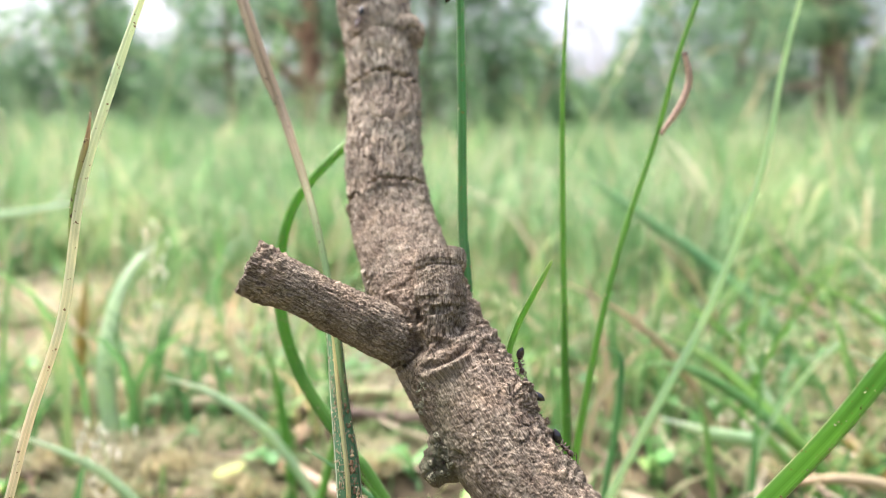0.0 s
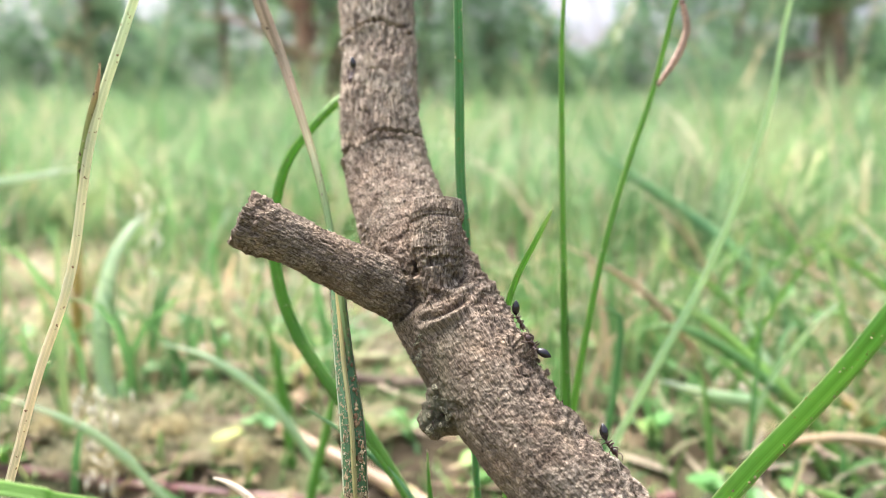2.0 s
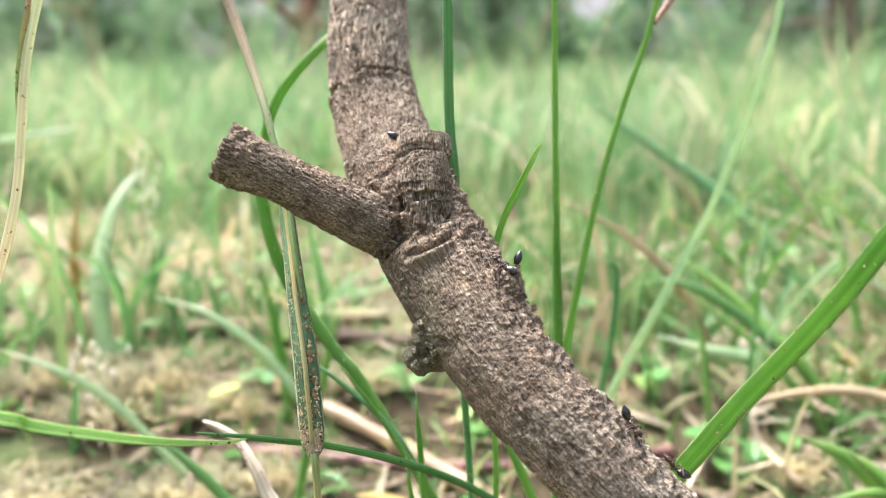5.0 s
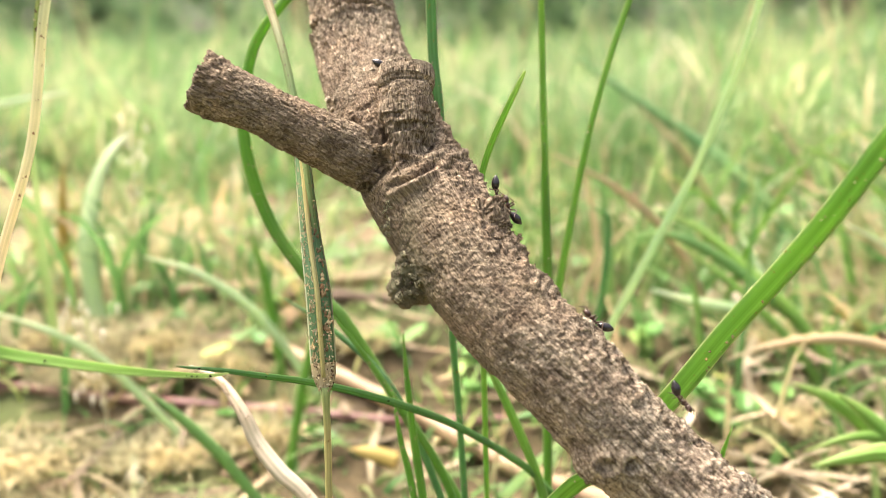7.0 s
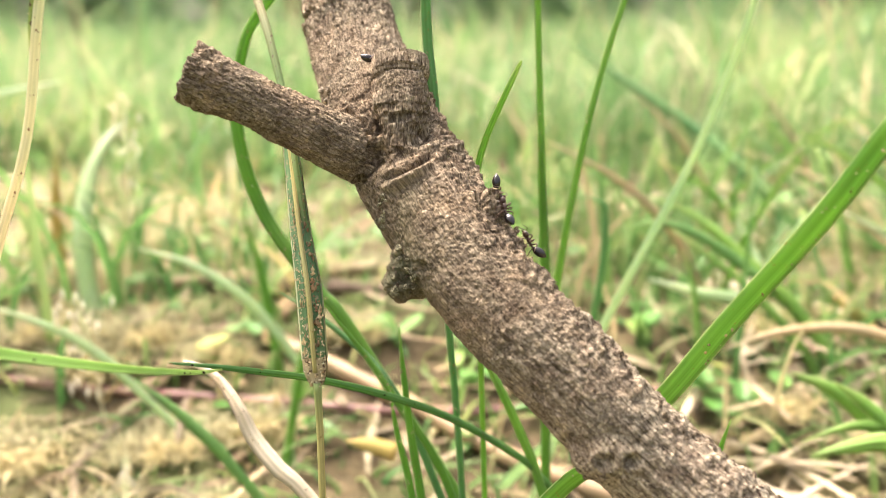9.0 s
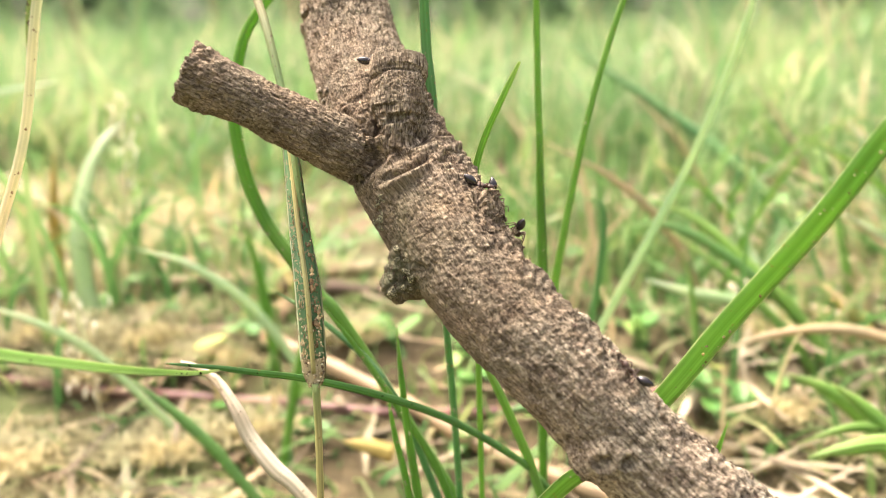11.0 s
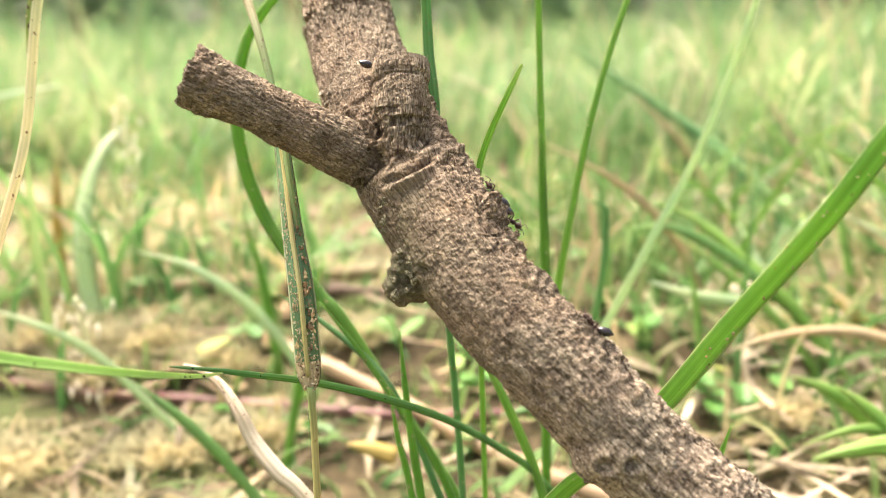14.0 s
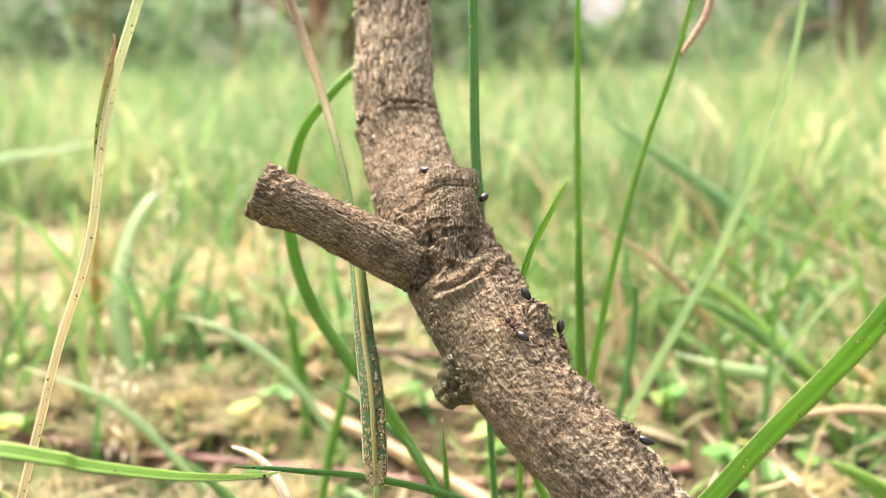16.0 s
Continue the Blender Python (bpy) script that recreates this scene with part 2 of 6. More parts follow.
SOIL = soil_material()
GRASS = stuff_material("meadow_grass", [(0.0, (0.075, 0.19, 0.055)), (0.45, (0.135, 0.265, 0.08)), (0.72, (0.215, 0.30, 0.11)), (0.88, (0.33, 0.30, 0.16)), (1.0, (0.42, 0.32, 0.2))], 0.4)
# open field greens, lightened and paled so the colour carries the haze
HAZED_GRASS = stuff_material("hazed_meadow_grass", [(0.0, (0.125, 0.26, 0.095)), (0.5, (0.195, 0.335, 0.135)), (0.8, (0.32, 0.39, 0.195)), (1.0, (0.50, 0.43, 0.30))], 0.45, scale=5)
TUFT = stuff_material("cream_dry_tuft", [(0.0, (0.235, 0.22, 0.11)), (0.5, (0.365, 0.34, 0.19)), (1.0, (0.51, 0.47, 0.30))], 0.4, 0.7, 60)
LITTER = stuff_material("straw_litter", [(0.0, (0.10, 0.078, 0.05)), (0.4, (0.19, 0.15, 0.098)), (0.75, (0.30, 0.245, 0.16)), (1.0, (0.40, 0.335, 0.23))], 0.15, 0.8)
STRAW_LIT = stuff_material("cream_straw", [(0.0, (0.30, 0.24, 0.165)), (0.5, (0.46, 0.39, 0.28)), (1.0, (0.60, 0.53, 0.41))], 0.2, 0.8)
HERB = stuff_material("low_herb_leaf", [(0.0, (0.07, 0.2, 0.05)), (0.5, (0.13, 0.29, 0.08)), (0.85, (0.25, 0.4, 0.12)), (1.0, (0.5, 0.45, 0.12))], 0.35)
HERB_LEAF = blade_material("herb_leaf_green", (0.10, 0.25, 0.065), (0.2, 0.33, 0.09), (1.2, 1.2, 1.1), 0.35)
SEED = stuff_material("cream_seed_head", [(0.0, (0.74, 0.71, 0.58)), (0.6, (0.82, 0.80, 0.68)), (1.0, (0.88, 0.86, 0.76))], 0.65)
# leaf greens lightened: mist before the trees is put into their colour
LEAVES = stuff_material("hazed_tree_leaf", [(0.0, (0.075, 0.155, 0.085)), (0.5, (0.135, 0.25, 0.125)), (1.0, (0.25, 0.38, 0.185))], 0.45, scale=1.5)
TRUNK = bark_material("tree_trunk_bark", (0.26, 0.2, 0.16), (0.15, 0.11, 0.085), (0.06, 0.045, 0.035), 0.4)
TRUNK_R = bark_material("red_trunk_bark", (0.40, 0.25, 0.17), (0.26, 0.16, 0.11), (0.12, 0.07, 0.05), 0.4)
PINK = blade_material("purple_creeping_stem", (0.27, 0.14, 0.145), (0.3, 0.18, 0.16), (1.2, 1.1, 1.1), 0.1)


def plain(name, color, rough=0.4, spec=0.4, rough_bump=0.0):
    m, n, l, b = node_mat(name, rough, spec)
    t = noise_tex(n, l, 2500, 3)
    l.new(ramp(n, l, t, [(0.3, tuple(c * 0.6 for c in color)), (0.7, tuple(c * 1.4 for c in color))]), b.inputs["Base Color"])
    if rough_bump:
        bump(n, l, b, t, rough_bump, 0.0001)
    return m


ANT_BODY = plain("ant_dark_brown", (0.045, 0.022, 0.014), 0.35, 0.5)
ANT_GASTER = plain("ant_black_gaster", (0.012, 0.010, 0.010), 0.22, 0.6)
ANT_LEG = plain("ant_brown_leg", (0.06, 0.03, 0.018), 0.4)
LARVA = plain("caterpillar_skin", (0.36, 0.245, 0.165), 0.6, 0.3, 0.4)
LARVA_D = plain("caterpillar_head", (0.12, 0.065, 0.04), 0.5)


# ---------------------------------------------------------------- small helpers
def mesh_of(name, verts, faces, material, uvs=None, smooth=True):
    me = bpy.data.meshes.new(name)
    me.from_pydata([tuple(v) for v in verts], [], [tuple(f) for f in faces])
    me.materials.append(material)
    if uvs is not None:
        lay = me.uv_layers.new(name="UVMap")
        idx = np.empty(len(me.loops), dtype=np.int32)
        me.loops.foreach_get("vertex_index", idx)
        lay.data.foreach_set("uv", np.asarray(uvs, dtype=np.float32)[idx].ravel())
    if smooth:
        me.polygons.foreach_set("use_smooth", [True] * len(me.polygons))
    me.update()
    return me


def under(ob, parent, label="", kind=""):
    ob.parent = parent
    return tagged(ob, label=label, kind=kind)


def spline(pts, per=8):
    """Catmull-Rom through rows of numbers, evenly in the parameter."""
    p = np.array(pts, dtype=float)
    p = np.vstack([2 * p[0] - p[1], p, 2 * p[-1] - p[-2]])
    out = []
    for i in range(1, len(p) - 2):
        for k in range(per):
            u = k / per
            a, b, c, d = p[i - 1], p[i], p[i + 1], p[i + 2]
            out.append(0.5 * (2 * b + (c - a) * u + (2 * a - 5 * b + 4 * c - d) * u * u + (3 * b - a - 3 * c + d) * u ** 3))
    out.append(p[-2])
    return np.array(out)


def unit(v):
    x, y, z = v
    n = math.sqrt(x * x + y * y + z * z) + 1e-12
    return np.array((x / n, y / n, z / n))


def cross(a, b):
    return (a[1] * b[2] - a[2] * b[1], a[2] * b[0] - a[0] * b[2], a[0] * b[1] - a[1] * b[0])


def sweep(path, profile, side=None, scale=None):
    """Sweeps a closed profile of (across, out) points along a path; side is the rough direction of across."""
    path = np.asarray(path)
    n, k = len(path), len(profile)
    tan = np.gradient(path, axis=0)
    verts, uvs = [], []
    prev = unit(side if side is not None else (1, 0, 0))
    xs = [q[0] for q in profile]
    lo, hi = min(xs), max(xs)
    for i in range(n):
        t = unit(tan[i])
        a = unit(prev - t * np.dot(prev, t))
        prev = a
        o = np.cross(t, a)
        s = scale[i] if scale is not None else 1.0
        for x, y in profile:
            verts.append(path[i] + a * x * s + o * y * s)
            uvs.append(((x - lo) / (hi - lo + 1e-9), i / (n - 1)))
    faces = []
    for i in range(n - 1):
        for j in range(k):
            faces.append((i * k + j, i * k + (j + 1) % k, (i + 1) * k + (j + 1) % k, (i + 1) * k + j))
    faces += [tuple(range(k))[::-1], tuple((n - 1) * k + j for j in range(k))]
    return verts, faces, uvs


def tube_profile(k=8):
    return [(math.cos(2 * math.pi * i / k), math.sin(2 * math.pi * i / k)) for i in range(k)]


LEAF_PROFILE = [(-1, 0.22), (-0.55, 0.03), (-0.12, -0.1), (0, -0.16), (0.12, -0.1), (0.55, 0.03), (1, 0.22), (0.55, 0.1), (0.1, 0.0), (-0.1, 0.0), (-0.55, 0.1)]
FLAT_PROFILE = [(-1, 0.1), (-0.5, -0.02), (0, -0.09), (0.5, -0.02), (1, 0.1), (0.5, 0.06), (0, 0.0), (-0.5, 0.06)]
GROUND = -0.013
FOOT = -0.046


def ground_z(x, y):
    near = max(0.0, 1 - abs(y - 0.2) / 1.2)
    z = GROUND + 0.004 * noise.noise((x * 14, y * 14, 3.0)) * near
    u = min(1.0, max(0.0, (0.275 - y) / 0.11))
    z -= 0.030 * u * u * (3 - 2 * u) * (1 if y > -0.1 else max(0.0, 1 + (y + 0.1) / 0.3))
    far = max(0.0, y - 1.0)
    return z + 0.012 * min(far, 9.0) + 0.05 * min(1.0, far / 3) * noise.noise((x * 0.5, y * 0.5, 7.0))


# ---------------------------------------------------------------- ground
def build_ground():
    rings = [0.0]
    step = 0.012
    while rings[-1] < 900:
        rings.append(rings[-1] + step)
        step *= 1.13
    axis = sorted({-r for r in rings} | set(rings))
    xs, ys = np.array(axis), np.array(axis)
    verts = [(x, y + 0.2, ground_z(x, y + 0.2)) for y in ys for x in xs]
    w = len(xs)
    faces = [(j * w + i, j * w + i + 1, (j + 1) * w + i + 1, (j + 1) * w + i) for j in range(len(ys) - 1) for i in range(w - 1)]
    tagged(new("ground", mesh_of("ground", verts, faces, SOIL)), "brown crumbly meadow soil under grass and litter", "ground", kind="structure")


build_ground()

# ---------------------------------------------------------------- the dead twig
STEM = spline([(0.100, 0.0880, -0.055, 0.0075), (0.074, 0.0883, -0.018, 0.0070), (0.0475, 0.0895, 0.0125, 0.0066), (0.0375, 0.0905, 0.0215, 0.0064), (0.0295, 0.0925, 0.0289, 0.0063), (0.0217, 0.0950, 0.0371, 0.0063),
               (0.0142, 0.1000, 0.0440, 0.0066), (0.0080, 0.1075, 0.0519, 0.0074), (0.0034, 0.1145, 0.0583, 0.0078), (-0.0014, 0.1235, 0.0661, 0.0075),
               (-0.0056, 0.1355, 0.0750, 0.0073), (-0.0080, 0.1425, 0.0850, 0.0070), (-0.0086, 0.1510, 0.0977, 0.0068), (-0.0099, 0.1580, 0.1092, 0.0071),
               (-0.0119, 0.1630, 0.1189, 0.0072), (-0.0135, 0.172, 0.138, 0.0066)], 6)
SIDE = spline([(0.0036, 0.1150, 0.0570, 0.0042), (-0.0066, 0.110, 0.0630, 0.0039), (-0.0149, 0.108, 0.0677, 0.0034), (-0.0200, 0.1073, 0.0703, 0.0037), (-0.0236, 0.1069, 0.0721, 0.0040)], 6)
STUB = spline([(0.0029, 0.1120, 0.0600, 0.0052), (0.0026, 0.1140, 0.0680, 0.0039), (0.0025, 0.1165, 0.0729, 0.0040)], 6)


def nearest_on(axis, p):
    """Distance from the points to an axis less its radius, and the place along it."""
    best = np.full(len(p), 1e9)
    along = np.zeros(len(p))
    foot, way = np.zeros((len(p), 3)), np.zeros((len(p), 3))
    run = 0.0
    for a, b in zip(axis[:-1], axis[1:]):
        d = b[:3] - a[:3]
        ln = np.linalg.norm(d)
        u = np.clip(((p - a[:3]) @ d) / (ln * ln), 0, 1)
        q = a[:3] + u[:, None] * d
        dist = np.linalg.norm(p - q, axis=1) - (a[3] + u * (b[3] - a[3]))
        hit = dist < best
        best[hit], along[hit], foot[hit], way[hit] = dist[hit], run + u[hit] * ln, q[hit], d / ln
        run += ln
    return best, along, foot, way


def run_at(z):
    """Length along the stem where its axis reaches the height z."""
    steps = np.r_[0, np.cumsum(np.linalg.norm(np.diff(STEM[:, :3], axis=0), axis=1))]
    return float(np.interp(z, STEM[:, 2], steps))


GRADS = np.array([(1, 1, 0), (-1, 1, 0), (1, -1, 0), (-1, -1, 0), (1, 0, 1), (-1, 0, 1), (1, 0, -1), (-1, 0, -1),
                  (0, 1, 1), (0, -1, 1), (0, 1, -1), (0, -1, -1), (1, 1, 0), (-1, 1, 0), (0, -1, 1), (0, -1, -1)], dtype=np.float32).T.copy()


def noise_at(p, seed):
    """Gradient noise for many points at once, about -1 to 1."""
    p = (np.asarray(p) + np.array([seed * 1.7, -seed * 0.9, seed * 2.3])).T
    cell = np.floor(p)
    f = (p - cell).astype(np.float32)
    cell = cell.astype(np.int64)
    w = f * f * f * (f * (f * 6 - 15) + 10)
    hx, hy, hz = cell[0] * 73856093, cell[1] * 19349663, cell[2] * 83492791
    out = np.zeros(p.shape[1], dtype=np.float32)
    for dx in (0, 1):
        for dy in (0, 1):
            for dz in (0, 1):
                h = (hx + dx * 73856093) ^ (hy + dy * 19349663) ^ (hz + dz * 83492791)
                h = (h ^ (h >> 13)) * 1274126177
                k = (h ^ (h >> 16)) & 15
                d = GRADS[0][k] * (f[0] - dx) + GRADS[1][k] * (f[1] - dy) + GRADS[2][k] * (f[2] - dz)
                out += d * np.abs(1 - dx - w[0]) * np.abs(1 - dy - w[1]) * np.abs(1 - dz - w[2])
    return out.astype(float)


def noise_on(mask, p, seed):
    """Gradient noise where the mask holds, nought elsewhere."""
    out = np.zeros(len(p))
    out[mask] = noise_at(p[mask], seed)
    return out


def build_twig():
    big = 100.0
    verts, faces = [], []
    for axis, lumpy in ((STEM, 0.05), (SIDE, 0.07), (STUB, 0.05)):
        v, f, _ = sweep(axis[:, :3] * big, tube_profile(28), (0.3, 0.9, 0.1), axis[:, 3] * big)
        off = len(verts)
        verts += v
        faces += [tuple(i + off for i in q) for q in f]
    bm = bmesh.new()
    vs = [bm.verts.new(v) for v in verts]
    for f in faces:
        bm.faces.new([vs[i] for i in f])
    # knots and swellings
    for x, y, z, r, sx, sy, sz in ((0.0045, 0.1040, 0.0470, 0.0036, 0.95, 0.8, 1.25), (0.0024, 0.1028, 0.0452, 0.0024, 0.9, 0.8, 1.2), (0.0280, 0.0895, 0.0285, 0.0050, 1.1, 0.7, 0.9), (0.0052, 0.1115, 0.0592, 0.0050, 1.2, 0.7, 0.8),
                                   (-0.0150, 0.1610, 0.1130, 0.0038, 0.8, 0.8, 1.0), (-0.0045, 0.1560, 0.1110, 0.0040, 0.8, 0.8, 1.0), (0.0138, 0.1035, 0.0525, 0.0026, 0.9, 0.9, 1.5)):
        m = Matrix.Translation((x * big, y * big, z * big)) @ Matrix.Diagonal((sx, sy, sz, 1))
        bmesh.ops.create_icosphere(bm, subdivisions=3, radius=r * big, matrix=m)
    raw = bpy.data.meshes.new("raw")
    bm.to_mesh(raw)
    bm.free()
    tmp = new("raw", raw)
    mod = tmp.modifiers.new("r", "REMESH")
    mod.mode, mod.voxel_size = "VOXEL", 0.015
    sm = tmp.modifiers.new("s", "SMOOTH")
    sm.factor, sm.iterations = 0.5, 8
    me = bpy.data.meshes.new_from_object(tmp.evaluated_get(bpy.context.evaluated_depsgraph_get()))
    bpy.data.objects.remove(tmp)
    nv = len(me.vertices)
    co = np.empty(nv * 3)
    me.vertices.foreach_get("co", co)
    co = co.reshape(-1, 3) / big
    no = np.empty(nv * 3)
    me.vertices.foreach_get("normal", no)
    no = no.reshape(-1, 3)
    ds, ss, fs, ws = nearest_on(STEM, co)
    dc, sc, fc, wc = nearest_on(SIDE, co)
    du, su, fu, wu = nearest_on(STUB, co)
    which = np.argmin(np.stack([ds, dc - 0.0001, du - 0.0001], 1), 1)
    along = np.choose(which, [ss, sc, su])
    foot = np.where(which[:, None] == 0, fs, np.where(which[:, None] == 1, fc, fu))
    rad = co - foot
    # grain runs along the wood: short flakes, longer than wide
    way = np.where(which[:, None] == 0, ws, np.where(which[:, None] == 1, wc, wu))
    e1 = np.array([0.3, 0.9, 0.1]) - way * (way @ np.array([0.3, 0.9, 0.1]))[:, None]
    e1 /= np.linalg.norm(e1, axis=1)[:, None]
    e2 = np.cross(way, e1)
    gr = np.stack([(rad * e1).sum(1), (rad * e2).sum(1), along * 0.5], 1) * 1150 + which[:, None] * 31.0
    # weights of the several kinds of bark
    upper = np.clip((ss - run_at(0.0665)) / 0.012, 0, 1) * (which == 0)
    about = np.exp(-((ss - run_at(0.060)) / 0.009) ** 2) * (which == 0)
    side, stub = (which == 1) * 1.0, (which == 2) * 1.0
    top = np.clip((su - 0.0098) / 0.0012, 0, 1) * stub
    lump = noise_at(co * 330, 1.0)
    crumb = noise_at(co * 1150, 2.0)
    worm = 1 - 2.6 * np.abs(noise_at(co * 1500, 7.0))
    fine = noise_at(co * 2900, 9.0)
    disp = 0.00026 * lump + 0.00009 * crumb + 0.00011 * worm * (1 - 0.5 * upper) + 0.00010 * fine
    # fissures and lifted plates along the grain
    bend = gr + 0.35 * np.stack([noise_at(gr * 0.7, 41.0), noise_at(gr * 0.7, 42.0), noise_at(gr * 0.7, 43.0)], 1)
    loose = (upper > 0) | (which == 1)
    fiss = np.exp(-(noise_on(loose, bend * np.array([1.25, 1.25, 0.55]), 31.0) / 0.11) ** 2)
    plate = noise_on(loose, bend * np.array([0.75, 0.75, 0.5]), 33.0)
    shag = noise_on(loose, bend * np.array([2.4, 2.4, 1.0]), 35.0)
    disp += upper * (0.00040 * plate + 0.00022 * shag - 0.00066 * fiss * np.clip(0.65 + plate, 0.1, 1)) + side * (0.00016 * shag - 0.00016 * fiss)
    # wrinkles that run round the fork and the stub's foot
    ring_run = np.where(which == 2, su, ss)
    forked = (about > 0.02) | (which == 2)
    wrinkle = noise_on(forked, np.stack([ring_run * 1500 + 1.4 * noise_on(forked, co * 420, 51.0), rad[:, 0] * 230, rad[:, 1] * 230], 1), 14.0)
    fold = np.exp(-(noise_on(forked, np.stack([ring_run * 620 + 1.2 * noise_on(forked, co * 330, 52.0), rad[:, 0] * 190, rad[:, 1] * 190], 1), 21.0) / 0.13) ** 2)
    low_stub = stub * np.clip((0.0085 - su) / 0.003, 0, 1)
    disp += (about + low_stub) * (0.00024 * wrinkle - 0.00050 * fold)
    # ragged scabs on the flank that faces the sky
    right = np.clip(rad[:, 0] * 0.8 + rad[:, 2] * 0.6, 0, 1) / 0.007
    flank = np.clip((right - 0.45) / 0.35, 0, 1) * (which == 0) * (1 - upper)
    scab = np.clip(noise_on(flank > 0, bend * np.array([0.30, 0.30, 0.55]), 4.0) + 0.6 * noise_on(flank > 0, co * 900, 61.0), -0.3, 0.7)
    disp += flank * (0.00085 * scab + 0.00022 * crumb)
    # low ridges along the lower stem
    lowest = np.clip((run_at(0.050) - ss) / 0.02, 0, 1) * (which == 0)
    disp += lowest * (0.00022 * noise_on(lowest > 0, bend * np.array([0.9, 0.9, 0.35]), 37.0) + 0.00018 * noise_on(lowest > 0, co * 800, 38.0))
    # cracks across the upper stem, with short ones along it
    wob = 0.0013 * noise_at(rad * 300, 3.0) + 0.0007 * noise_at(rad * 1000, 8.0)
    for z0, depth, wide in CRACKS:
        s0 = run_at(z0)
        d = np.abs(ss - s0 + wob)
        disp -= depth * np.exp(-(d / wide) ** 4) * (which == 0) * np.clip(0.75 + 1.5 * noise_at(rad * 240, s0 * 900), 0.0, 1)
        disp += 0.25 * depth * np.exp(-((ss - s0 + wob + 0.0011) / 0.0006) ** 2) * (which == 0) * np.clip(0.3 + 1.2 * noise_at(rad * 260, s0 * 700), 0.0, 1)
    turn = rad[:, 0] / (np.linalg.norm(rad, axis=1) + 1e-9)
    for lean, z0, z1, depth in ((0.82, 0.0925, 0.1060, 0.0016), (0.30, 0.0985, 0.1030, 0.0013), (-0.80, 0.0830, 0.0900, 0.0010), (0.55, 0.0725, 0.0785, 0.0010)):
        inside = np.clip((co[:, 2] - z0) / 0.001, 0, 1) * np.clip((z1 - co[:, 2]) / 0.001, 0, 1)
        disp -= depth * inside * np.exp(-((turn - lean + 30 * wob) / 0.045) ** 2) * (rad[:, 1] < 0) * (which == 0)
    # groove round the stubs' feet, deepest in the crotch
    for d_, near in ((dc, 1), (du, 2)):
        g = np.exp(-((ds - d_) / 0.0006) ** 2) * (np.minimum(ds, d_) < 0.0014)
        disp -= (0.0009 + 0.0004 * (near - 1)) * g * np.clip(0.7 + 0.9 * noise_at(co * 420, 6.0 + near), 0, 1)
    # sawn top of the upright stub: flat face, rolled rim, a crease under it
    disp = disp * (1 - 0.35 * top)
    disp += 0.00016 * np.exp(-((su - 0.0122) / 0.0008) ** 2) * stub - 0.00042 * np.exp(-((su - 0.0107 + 0.4 * wob) / 0.00032) ** 2) * stub
    disp -= 0.0009 * np.exp(-((su - 0.0038 + wob) / 0.0006) ** 2) * stub
    # broken end of the side stub
    tip = np.clip((sc - 0.0275) / 0.002, 0, 1) * side
    disp += tip * (0.00045 * noise_on(tip > 0, co * 520, 71.0) + 0.0004 * noise_on(tip > 0, co * 1300, 72.0))
    # the crescent lip under the fork, with a slit above it
    lip = np.array([0.0038, 0.1085, 0.0588])
    dl = co - lip
    band = dl[:, 2] - 0.50 * dl[:, 0] - 20 * dl[:, 0] ** 2
    span = np.exp(-(dl[:, 0] / 0.0033) ** 4) * (rad[:, 1] < 0)
    disp += 0.0008 * np.exp(-((band + 0.0003) / 0.0006) ** 2) * span
    disp -= 0.0011 * np.exp(-((band - 0.0009) / 0.00045) ** 2) * span
    # the old knot is rough all over
    knot = np.exp(-(np.linalg.norm((co - np.array((0.0025, 0.1015, 0.0465))) * np.array((1, 1, 0.8)), axis=1) / 0.0034) ** 4)
    disp += knot * (0.00045 * noise_on(knot > 0.01, co * 430, 91.0) + 0.00045 * noise_on(knot > 0.01, co * 950, 92.0) - 0.0004 * np.exp(-(noise_on(knot > 0.01, co * 600, 93.0) / 0.12) ** 2))
    # pits, knot scars, small knobs
    for c, r, dep in PITS:
        q = np.linalg.norm(co - np.array(c), axis=1) * (1 + 0.35 * noise_at(co * 500, 81.0))
        disp += dep * (0.22 * np.exp(-((q - r) / (0.35 * r)) ** 2) - 1.0 * np.exp(-(q / (0.75 * r)) ** 4))
    for c, r, up in KNOBS:
        disp += up * np.exp(-(np.linalg.norm(co - np.array(c), axis=1) / r) ** 2)
    tone = np.clip(0.12 + 0.95 * np.clip((ss - run_at(0.069)) / 0.034, 0, 1) + 0.25 * lump, 0, 1) * (which == 0)
    tone = np.maximum(tone, np.clip((run_at(0.044) - ss) / 0.028 + 0.35 * lump + 0.15 * crumb, 0, 1) * (which == 0) * 0.95)
    tone = np.where(which == 1, np.clip(0.10 + 0.2 * lump, 0, 1), np.where(which == 2, np.clip(0.15 + 0.15 * top + 0.2 * lump, 0, 1), tone))
    green = np.exp(-(np.linalg.norm(co - np.array((0.0022, 0.1005, 0.0468)), axis=1) / 0.0042) ** 2) + 0.5 * np.exp(-(np.linalg.norm(co - np.array((0.0015, 0.1035, 0.0535)), axis=1) / 0.0045) ** 2)
    co = co + no * disp[:, None]
    polys = np.empty(len(me.loops), dtype=np.int32)
    me.loops.foreach_get("vertex_index", polys)
    polys = polys.reshape(-1, 4)
    part_of = np.where((which == 1) & (ds > 0.0006), 1, np.where((which == 2) & (ds > 0.0003), 2, np.where(ss > run_at(0.0675), 3, np.where(ss < run_at(0.0255), 4, 0))))
    fl = np.sort(part_of[polys], axis=1)[:, 1]
    twig = tagged(new("twig"), "dead grey-brown forked twig with cut stubs leaning in the soil", "twig")
    twig.location = (0.094, 0.09, FOOT)
    out = []
